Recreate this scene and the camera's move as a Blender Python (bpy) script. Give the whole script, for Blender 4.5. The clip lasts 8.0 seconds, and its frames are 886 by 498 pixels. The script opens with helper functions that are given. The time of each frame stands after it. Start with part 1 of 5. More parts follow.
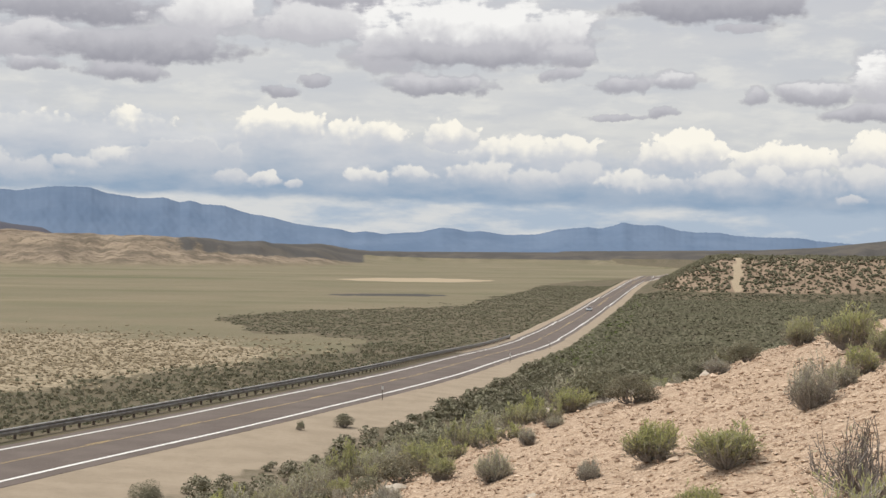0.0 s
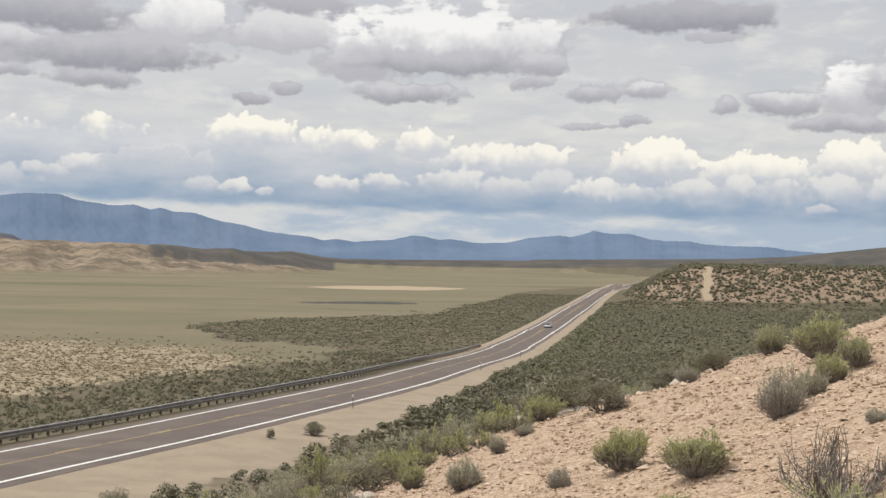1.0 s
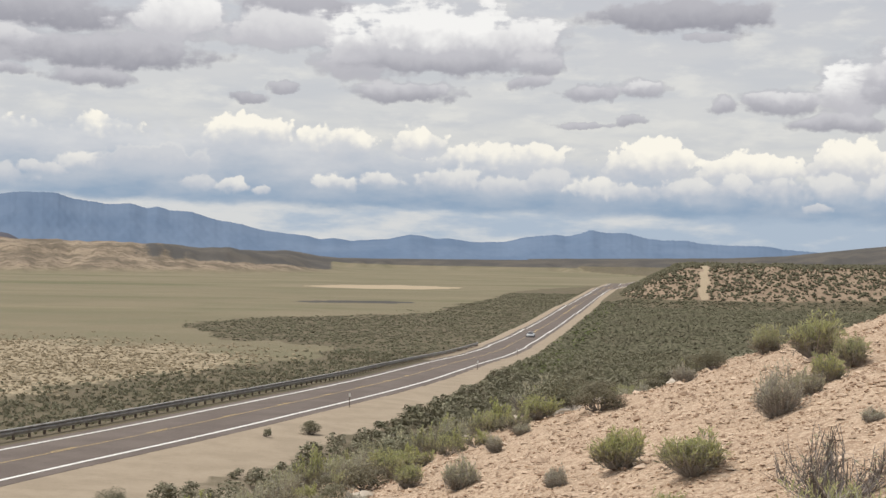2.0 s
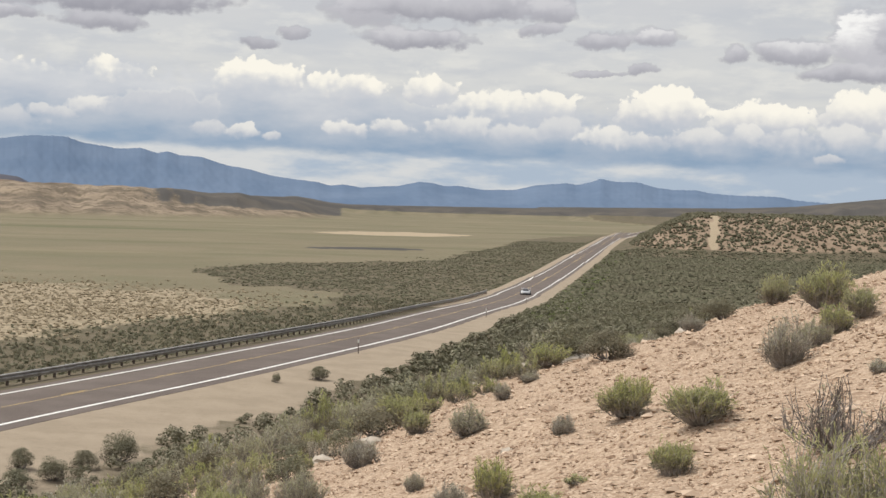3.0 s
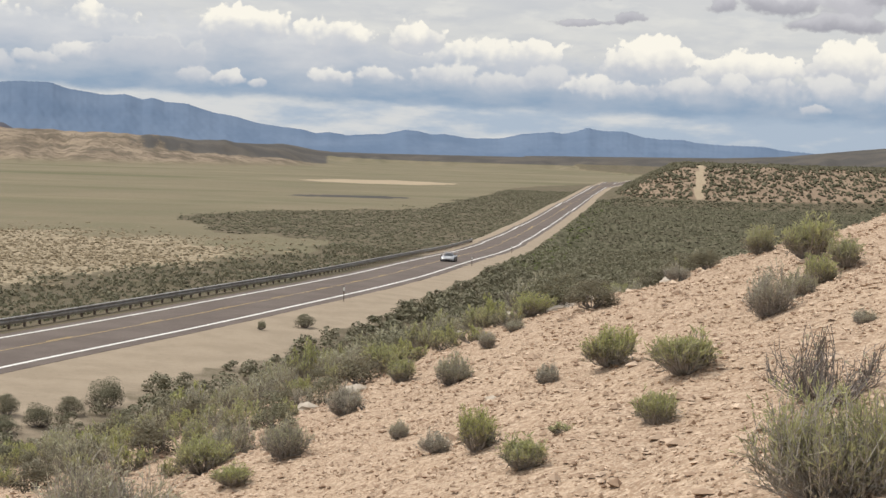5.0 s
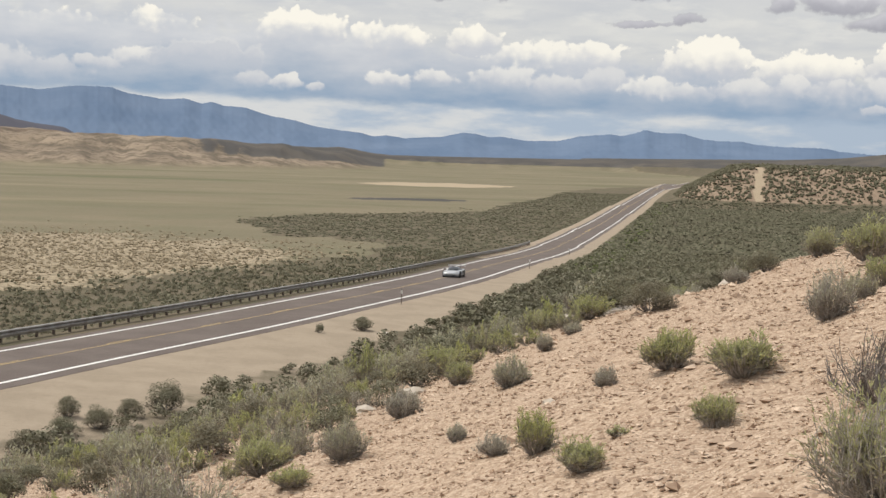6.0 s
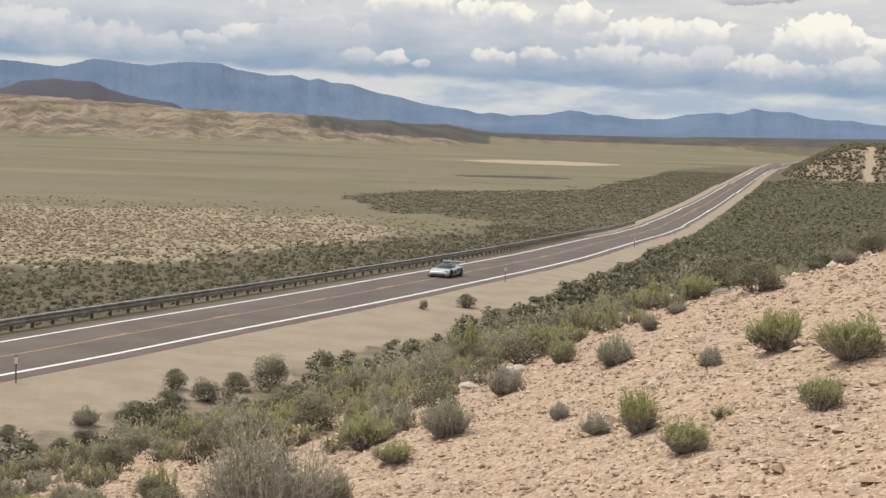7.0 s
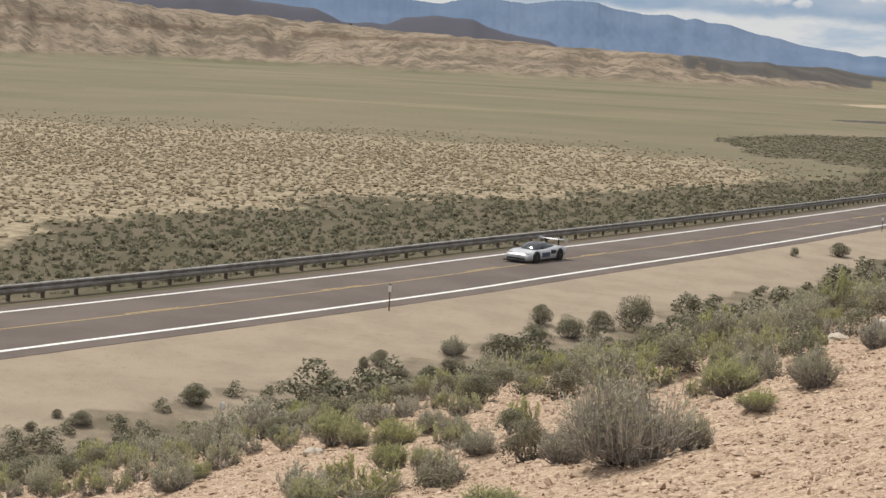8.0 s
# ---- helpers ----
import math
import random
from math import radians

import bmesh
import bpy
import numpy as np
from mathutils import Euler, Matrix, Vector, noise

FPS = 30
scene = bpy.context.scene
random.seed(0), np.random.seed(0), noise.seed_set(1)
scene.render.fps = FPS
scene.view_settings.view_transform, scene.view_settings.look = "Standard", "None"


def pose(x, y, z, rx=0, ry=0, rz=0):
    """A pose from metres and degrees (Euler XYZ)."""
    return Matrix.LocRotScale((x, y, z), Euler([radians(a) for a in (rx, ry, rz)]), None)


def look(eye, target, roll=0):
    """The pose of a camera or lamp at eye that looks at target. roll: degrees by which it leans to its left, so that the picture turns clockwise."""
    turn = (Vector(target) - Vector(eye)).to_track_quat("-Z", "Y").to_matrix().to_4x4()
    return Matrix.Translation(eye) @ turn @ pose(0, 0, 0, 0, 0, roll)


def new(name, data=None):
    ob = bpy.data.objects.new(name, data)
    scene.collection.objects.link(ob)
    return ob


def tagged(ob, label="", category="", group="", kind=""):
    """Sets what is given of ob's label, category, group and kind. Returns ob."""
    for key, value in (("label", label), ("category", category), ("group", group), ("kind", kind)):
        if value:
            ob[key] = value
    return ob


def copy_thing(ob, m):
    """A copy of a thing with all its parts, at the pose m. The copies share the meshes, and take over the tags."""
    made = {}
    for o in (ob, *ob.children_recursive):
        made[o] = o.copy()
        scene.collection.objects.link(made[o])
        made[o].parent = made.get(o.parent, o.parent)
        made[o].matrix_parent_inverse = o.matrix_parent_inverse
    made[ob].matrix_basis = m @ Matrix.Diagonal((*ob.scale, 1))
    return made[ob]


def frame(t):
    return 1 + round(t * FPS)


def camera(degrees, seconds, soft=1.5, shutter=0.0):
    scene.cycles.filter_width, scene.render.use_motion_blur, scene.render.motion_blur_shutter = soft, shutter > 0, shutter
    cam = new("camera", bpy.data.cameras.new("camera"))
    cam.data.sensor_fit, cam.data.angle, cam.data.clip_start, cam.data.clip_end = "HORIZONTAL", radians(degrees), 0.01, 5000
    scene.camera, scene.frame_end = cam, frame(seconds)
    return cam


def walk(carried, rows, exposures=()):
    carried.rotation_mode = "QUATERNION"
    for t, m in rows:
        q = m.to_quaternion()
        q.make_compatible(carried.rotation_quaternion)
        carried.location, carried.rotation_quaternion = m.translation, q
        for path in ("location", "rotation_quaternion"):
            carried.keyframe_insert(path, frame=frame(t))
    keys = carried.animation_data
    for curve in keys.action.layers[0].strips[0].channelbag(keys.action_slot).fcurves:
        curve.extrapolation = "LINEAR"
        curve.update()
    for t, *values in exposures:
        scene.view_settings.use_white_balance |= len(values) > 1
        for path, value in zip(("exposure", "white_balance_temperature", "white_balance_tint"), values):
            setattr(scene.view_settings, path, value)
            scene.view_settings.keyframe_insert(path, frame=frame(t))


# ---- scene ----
EYE = (0.0, 0.0, 20.0)
FLOOR = 0.0            # valley floor
cam = camera(30.421, 8.0, 1.5)
# seconds, turn to the left, tilt, roll in degrees
TURNS = [
    (0.0, -0.0, 0.1, 0.657),
    (0.5, -0.6, 0.379, 0.678),
    (1.0, -1.015, 0.395, 0.804),
    (2.3, -1.129, 0.328, 0.855),
    (2.5, -0.933, -0.1, 1.008),
    (3.0, -0.823, -1.489, 1.381),
    (3.5, -1.304, -2.475, 1.673),
    (4.0, -1.789, -2.761, 1.836),
    (5.5, -0.62, -3.428, 1.567),
    (6.0, 0.653, -3.247, 1.484),
    (6.5, 2.308, -3.521, 1.526),
    (7.0, 4.301, -4.144, 1.803),
    (7.5, 7.587, -5.191, 2.151),
    (7.6, 8.881, -5.475, 2.415),
    (7.7, 10.472, -5.802, 2.452),
    (7.8, 12.397, -6.118, 2.646),
    (7.9, 14.65, -6.441, 2.729),
    (8.0, 17.164, -6.766, 2.8),
]


def aim(turn, tilt, roll):
    a, e = radians(turn), radians(tilt)
    return look(EYE, (EYE[0] - math.sin(a) * math.cos(e), EYE[1] + math.cos(a) * math.cos(e), EYE[2] + math.sin(e)), roll)


walk(cam, [(t, aim(a, e, r)) for t, a, e, r in TURNS])

# ---------------------------------------------------------------- light
SUN_TURN, SUN_HEIGHT = 62.0, 60.0      # degrees left of the view's north, and above the horizon
sun_data = bpy.data.lights.new("sun", "SUN")
sun_data.energy, sun_data.angle, sun_data.color = 3.0, radians(2.0), (1.0, 0.95, 0.87)
sun = new("sun", sun_data)
sun.matrix_world = look((0, 0, 0), (math.sin(radians(SUN_TURN)) * math.cos(radians(SUN_HEIGHT)),
                                    -math.cos(radians(SUN_TURN)) * math.cos(radians(SUN_HEIGHT)), -math.sin(radians(SUN_HEIGHT))))
scene.view_settings.exposure = 0.0


class Nodes:
    """A short way to write node trees."""

    def __init__(self, tree):
        self.t = tree
        tree.nodes.clear()

    def add(self, kind, **values):
        n = self.t.nodes.new(kind)
        return n

    def put(self, socket, v):
        if isinstance(v, bpy.types.NodeSocket):
            self.t.links.new(v, socket)
        else:
            socket.default_value = v

    def math(self, op, a, b=0.0, c=0.0, clamp=False):
        n = self.add("ShaderNodeMath")
        n.operation, n.use_clamp = op, clamp
        for s, v in zip(n.inputs, (a, b, c)):
            self.put(s, v)
        return n.outputs[0]

    def vec(self, op, a, b=(0, 0, 0), scale=None):
        n = self.add("ShaderNodeVectorMath")
        n.operation = op
        self.put(n.inputs[0], a)
        if op == "SCALE":
            self.put(n.inputs[3], scale)
        else:
            self.put(n.inputs[1], b)
        return n.outputs["Value"] if op in ("LENGTH", "DOT_PRODUCT") else n.outputs[0]

    def noise(self, v, scale, detail=4.0, rough=0.55, out=0, lac=2.0):
        n = self.add("ShaderNodeTexNoise")
        self.put(n.inputs["Vector"], v)
        n.inputs["Scale"].default_value, n.inputs["Detail"].default_value, n.inputs["Roughness"].default_value = scale, detail, rough
        n.inputs["Lacunarity"].default_value = lac
        return n.outputs[out]

    def voronoi(self, v, scale, feature="F1", out=0, rnd=1.0):
        n = self.add("ShaderNodeTexVoronoi")
        n.feature = feature
        self.put(n.inputs["Vector"], v)
        n.inputs["Scale"].default_value, n.inputs["Randomness"].default_value = scale, rnd
        return n.outputs[out]

    def step(self, v, lo, hi, a=0.0, b=1.0, smooth=True):
        n = self.add("ShaderNodeMapRange")
        n.interpolation_type = "SMOOTHSTEP" if smooth else "LINEAR"
        for s, x in zip(n.inputs, (v, lo, hi, a, b)):
            self.put(s, x)
        return n.outputs[0]

    def mix(self, f, a, b, blend="MIX"):
        n = self.add("ShaderNodeMix")
        n.data_type, n.blend_type = "RGBA", blend
        self.put(n.inputs[0], f)
        self.put(n.inputs[6], a if not isinstance(a, tuple) else (*a[:3], 1))
        self.put(n.inputs[7], b if not isinstance(b, tuple) else (*b[:3], 1))
        return n.outputs[2]

    def attr(self, name):
        n = self.add("ShaderNodeAttribute")
        n.attribute_name = name
        return n.outputs["Fac"]

    def xyz(self, v):
        n = self.add("ShaderNodeSeparateXYZ")
        self.put(n.inputs[0], v)
        return n.outputs

    def join(self, x, y, z):
        n = self.add("ShaderNodeCombineXYZ")
        for s, v in zip(n.inputs, (x, y, z)):
            self.put(s, v)
        return n.outputs[0]

    def bump(self, h, strength, distance):
        n = self.add("ShaderNodeBump")
        n.inputs["Strength"].default_value, n.inputs["Distance"].default_value = strength, distance
        self.put(n.inputs["Height"], h)
        return n.outputs[0]

    def place(self):
        return self.add("ShaderNodeNewGeometry").outputs["Position"]

    def local(self):
        return self.add("ShaderNodeTexCoord").outputs["Object"]

    def island(self):
        return self.add("ShaderNodeNewGeometry").outputs["Random Per Island"]

    def chance(self):
        return self.add("ShaderNodeObjectInfo").outputs["Random"]


def make_sky():
    """Broken cloud over a pale sky: a bank of cumulus above the mountains, and flat grey clouds higher up."""
    w = bpy.data.worlds.new("sky")
    scene.world = w
    w.use_nodes = True
    n = Nodes(w.node_tree)
    sky = n.add("ShaderNodeTexSky")
    sky.sky_type, sky.sun_disc = "NISHITA", False
    sky.sun_elevation, sky.sun_rotation = radians(SUN_HEIGHT), radians(-SUN_TURN)
    x, y, z = n.xyz(n.add("ShaderNodeTexCoord").outputs["Generated"])
    az = n.math("MULTIPLY", n.math("ARCTAN2", n.math("MULTIPLY", x, -1.0), y), 57.2958)
    el = n.math("MULTIPLY", n.math("ARCSINE", z), 57.2958)
    # the clouds: turn, height, half width, half height in degrees; tone of the underside and of the top
    high = [(12.9, 8.28, 4.71, 0.82, 0.02, 0.40), (8.3, 8.23, 2.16, 1.18, 0.50, 1.00), (14.2, 7.05, 2.35, 0.88, 0.30, 0.70), (10.5, 6.96, 3.63, 0.78, 0.00, 0.50), (11.0, 6.13, 1.76, 0.39, 0.12, 0.50), (14.2, 6.25, 1.18, 0.29, 0.20, 0.60), (3.9, 8.58, 2.55, 0.67, 0.10, 0.35), (4.5, 7.84, 2.94, 0.78, 0.45, 0.75), (1.9, 7.01, 1.76, 0.88, 0.35, 0.70), (-0.6, 7.73, 3.73, 1.47, 0.38, 1.25), (-1.2, 6.86, 3.92, 0.43, 0.10, 0.50), (-3.9, 7.46, 1.67, 1.14, 0.25, 0.95), (-4.6, 6.87, 0.98, 0.43, 0.20, 0.60)]
    small = [(0.1, 5.86, 2.55, 0.39, 0.10, 0.60), (5.7, 5.57, 0.75, 0.25, 0.15, 0.45), (4.6, 5.93, 0.47, 0.25, 0.20, 0.50), (-4.2, 6.17, 0.82, 0.25, 0.25, 0.55), (-6.1, 5.90, 1.22, 0.33, 0.20, 0.60), (-8.0, 5.97, 0.98, 0.41, 0.20, 0.75), (-6.0, 4.82, 1.18, 0.12, 0.30, 0.50), (-7.5, 4.94, 0.51, 0.20, 0.20, 0.50), (-9.5, 8.52, 3.43, 0.67, 0.00, 0.35), (-10.1, 7.85, 0.94, 0.20, 0.35, 0.50), (-10.7, 5.50, 0.75, 0.35, 0.20, 0.60), (-12.8, 5.59, 1.57, 0.55, 0.15, 0.75), (-15.3, 6.02, 1.27, 1.22, 0.45, 1.10), (-14.6, 4.83, 1.76, 0.35, 0.10, 0.55), (-17.6, 6.35, 2.75, 1.37, 0.20, 0.90)]
    tops = [(14.1, 3.96, 2.35, 0.67, 0.35, 0.95), (10.8, 4.24, 1.47, 0.67, 0.40, 1.10), (5.7, 4.24, 1.96, 0.75, 0.40, 1.10), (2.9, 4.05, 1.67, 0.75, 0.40, 1.10), (-0.3, 4.09, 0.98, 0.67, 0.40, 1.05), (-2.3, 3.42, 1.86, 0.75, 0.40, 0.95), (-4.4, 3.44, 1.18, 0.71, 0.40, 0.95), (-8.3, 3.45, 1.86, 0.90, 0.40, 1.05), (-11.8, 3.17, 2.16, 0.71, 0.40, 1.00), (-15.2, 3.45, 1.57, 0.86, 0.40, 1.00), (17.4, 3.70, 2.16, 0.75, 0.30, 0.90), (-18.0, 3.34, 2.16, 0.78, 0.40, 1.00)]
    puffs = [(11.4, 3.20, 0.88, 0.43, 0.35, 0.90), (12.8, 2.88, 0.98, 0.35, 0.30, 0.70), (14.1, 2.65, 1.37, 0.51, 0.20, 0.60), (6.3, 2.51, 0.71, 0.35, 0.30, 0.90), (7.5, 2.55, 0.59, 0.39, 0.25, 0.65), (5.2, 2.37, 0.43, 0.20, 0.30, 0.70), (2.6, 2.63, 0.94, 0.39, 0.35, 0.95), (1.2, 2.73, 0.98, 0.47, 0.35, 0.90), (9.0, 3.25, 2.16, 0.63, 0.25, 0.55), (-1.3, 2.72, 1.57, 0.59, 0.35, 0.85), (-3.3, 2.58, 1.37, 0.51, 0.30, 0.75)]
    puffs2 = [(-5.0, 2.75, 1.18, 0.59, 0.30, 0.70), (-6.6, 2.56, 1.18, 0.55, 0.35, 0.95), (-7.8, 2.37, 1.18, 0.47, 0.30, 0.80), (-9.5, 2.48, 1.37, 0.59, 0.25, 0.80), (-11.1, 2.58, 1.18, 0.55, 0.30, 0.85), (-12.8, 2.49, 1.57, 0.63, 0.25, 0.75), (-14.7, 2.59, 1.37, 0.63, 0.25, 0.80), (-14.1, 1.97, 0.59, 0.24, 0.30, 0.60), (-16.7, 2.59, 1.57, 0.67, 0.30, 0.80), (16.3, 2.79, 2.16, 0.71, 0.20, 0.65), (19.2, 3.08, 2.55, 0.78, 0.25, 0.75)]

    def crumple(v, wide, fine):
        w1 = n.vec("SUBTRACT", n.noise(v, 0.8, 2, 0.5, out=1), (0.5, 0.5, 0.5))
        w2 = n.vec("SUBTRACT", n.noise(v, 3.4, 4, 0.6, out=1), (0.5, 0.5, 0.5))
        return n.vec("ADD", v, n.vec("ADD", n.vec("MULTIPLY", w1, wide), n.vec("MULTIPLY", w2, fine)))

    def heap(p, clouds, edge, detail, soft, sink=-3.0):
        """Clouds laid over one another: the cover and the tone."""
        cover, shade = None, None
        for i, (a, e, hw, hh, lo, hi) in enumerate(clouds):
            if i and i % 4 == 0:            # keeps the tree's working memory small
                p = n.vec("ADD", p, n.vec("SCALE", p, scale=n.math("MULTIPLY", shade, 1e-7)))
            q = n.add("ShaderNodeVectorMath")
            q.operation = "MULTIPLY_ADD"
            n.put(q.inputs[0], p)
            q.inputs[1].default_value, q.inputs[2].default_value = (1 / hw, 1 / hh, 0), (-a / hw, -e / hh, 0)
            alpha = n.step(n.math("SUBTRACT", edge, n.vec("LENGTH", q.outputs[0])), 0.0, soft)
            up = n.math("ADD", n.xyz(q.outputs[0])[1], detail)
            here = n.step(up, -0.75, 0.7, lo, hi)
            if sink > -2:                   # undersides that melt into the bank
                alpha = n.math("MULTIPLY", alpha, n.step(up, sink, sink + 0.8))
            cover = alpha if cover is None else n.math("MAXIMUM", cover, alpha)
            if shade is None:
                shade = here
            else:
                m = n.add("ShaderNodeMix")
                n.put(m.inputs[0], alpha)
                n.put(m.inputs[2], shade)
                n.put(m.inputs[3], here)
                shade = m.outputs[0]
        return cover, shade

    def tones(v, low, mid, top):
        return n.mix(n.step(v, 0.5, 1.0, 0, 1, False), n.mix(n.step(v, 0.0, 0.5, 0, 1, False), low, mid), top)

    p = n.join(az, el, 0.0)
    wisp = n.noise(n.vec("MULTIPLY", p, (0.5, 1.5, 1.0)), 0.9, 6, 0.58)
    puff = n.voronoi(crumple(p, (0.5, 0.3, 0.0), (0.22, 0.16, 0.0)), 1.5, "SMOOTH_F1")
    curl = n.voronoi(crumple(p, (0.3, 0.2, 0.0), (0.16, 0.12, 0.0)), 4.2, "SMOOTH_F1")
    billow = n.math("ADD", n.math("MULTIPLY", n.math("SUBTRACT", 0.42, puff), 0.7), n.math("MULTIPLY", n.math("SUBTRACT", 0.42, curl), 0.4))
    billow = n.math("ADD", billow, n.math("MULTIPLY", n.math("SUBTRACT", n.noise(p, 1.6, 6, 0.62), 0.5), 0.9))
    clear = n.vec("SCALE", sky.outputs[0], scale=0.10)
    veil = n.mix(n.step(el, 3.0, 9.0, 0, 1, False), (0.74, 0.73, 0.70), (0.60, 0.60, 0.625))
    veil = n.mix(n.step(n.noise(n.vec("MULTIPLY", p, (0.25, 1.4, 1.0)), 0.7, 5, 0.55), 0.36, 0.64, 0.0, 0.8), veil, (0.58, 0.59, 0.62))
    veil = n.mix(n.step(wisp, 0.45, 0.7, 0.0, 0.7), veil, (0.80, 0.78, 0.735))
    col = n.mix(0.9, clear, veil)
    # haze and rain under the bank
    band = n.noise(n.join(az, n.math("MULTIPLY", el, 4.0), 0.0), 0.3, 5)
    low = n.mix(n.step(n.math("ADD", band, n.math("MULTIPLY", az, 0.012)), 0.36, 0.62), (0.42, 0.50, 0.60), (0.67, 0.68, 0.68))
    col = n.mix(n.step(el, 2.1, 2.8, 1.0, 0.0), col, low)
    # the bank of cumulus: bright heads behind, a blue-grey body, white puffs before it
    lumpy = crumple(p, (0.7, 0.35, 0.0), (0.25, 0.2, 0.0))
    cover, shade = heap(lumpy, tops, n.math("ADD", 1.0, billow), n.math("MULTIPLY", billow, 0.7), 0.16)
    col = n.mix(cover, col, tones(shade, (0.36, 0.43, 0.53), (0.60, 0.61, 0.64), (0.96, 0.92, 0.82)))
    crown = n.math("ADD", n.math("SUBTRACT", el, n.math("MULTIPLY", az, 0.08)), n.math("MULTIPLY", n.math("ADD", n.math("SUBTRACT", wisp, 0.5), billow), 1.1))
    foot = n.math("ADD", n.math("SUBTRACT", el, n.math("MULTIPLY", az, 0.018)), n.math("MULTIPLY", n.math("SUBTRACT", wisp, 0.5), 0.7))
    body = n.math("ADD", n.step(foot, 1.7, 3.7, 0.0, 0.62, False), n.math("MULTIPLY", n.math("SUBTRACT", n.noise(n.vec("MULTIPLY", p, (0.5, 1.3, 1.0)), 0.8, 5), 0.5), 0.75))
    inside = n.math("MULTIPLY", n.step(crown, 3.15, 4.2, 0.94, 0.0), n.step(foot, 1.55, 1.95))
    col = n.mix(inside, col, tones(body, (0.27, 0.37, 0.50), (0.55, 0.58, 0.63), (0.80, 0.79, 0.77)))
    cover, shade = heap(lumpy, puffs + puffs2, n.math("ADD", 1.0, billow), n.math("MULTIPLY", billow, 0.8), 0.32, -0.85)
    col = n.mix(n.math("MULTIPLY", cover, 0.88), col, tones(shade, (0.34, 0.42, 0.53), (0.58, 0.60, 0.64), (0.90, 0.87, 0.80)))
    # high flat-based clouds
    drawn = crumple(p, (1.5, 0.5, 0.0), (0.5, 0.22, 0.0))
    ragged = n.math("ADD", n.math("MULTIPLY", n.math("SUBTRACT", wisp, 0.5), 1.5), n.math("MULTIPLY", billow, 0.5))
    cover, shade = heap(drawn, high + small, n.math("ADD", 1.08, ragged), n.math("MULTIPLY", billow, 0.5), 0.42)
    col = n.mix(n.math("MULTIPLY", cover, 0.94), col, tones(shade, (0.315, 0.315, 0.36), (0.545, 0.54, 0.575), (0.93, 0.92, 0.90)))
    # overhead the broken cloud goes on
    over = n.mix(n.step(n.noise(n.join(x, y, z), 2.2, 6), 0.4, 0.62), (0.66, 0.67, 0.70), (1.05, 1.03, 1.0))
    col = n.mix(n.step(el, 10.5, 14.0), col, n.mix(0.75, clear, over))
    col = n.mix(n.step(el, -1.0, 0.0, 1.0, 0.0), col, (0.30, 0.27, 0.22))
    bg = n.add("ShaderNodeBackground")
    n.put(bg.inputs[0], col)
    bg.inputs[1].default_value = 1.0
    out = n.add("ShaderNodeOutputWorld")
    n.put(out.inputs[0], bg.outputs[0])


make_sky()


# ---------------------------------------------------------------- materials
def material(name, build, rough=0.9, metal=0.0, spec=0.3, thin=0.0):
    m = bpy.data.materials.new(name)
    m.use_nodes = True
    n = Nodes(m.node_tree)
    p = n.add("ShaderNodeBsdfPrincipled")
    p.inputs["Roughness"].default_value, p.inputs["Metallic"].default_value = rough, metal
    p.inputs["Specular IOR Level"].default_value = spec
    got = build(n)
    color, normal, roughness = got if isinstance(got, tuple) and len(got) == 3 and not isinstance(got[0], float) else (got, None, None)
    n.put(p.inputs["Base Color"], color if not isinstance(color, tuple) else (*color, 1))
    if normal is not None:
        n.put(p.inputs["Normal"], normal)
    if roughness is not None:
        n.put(p.inputs["Roughness"], roughness)
    o = n.add("ShaderNodeOutputMaterial")
    shader = p.outputs[0]
    if thin:                       # leaves let some light through
        t, x = n.add("ShaderNodeBsdfTranslucent"), n.add("ShaderNodeMixShader")
        n.put(t.inputs[0], color)
        x.inputs[0].default_value = thin
        n.put(x.inputs[1], shader)
        n.put(x.inputs[2], t.outputs[0])
        shader = x.outputs[0]
    n.put(o.inputs[0], shader)
    return m


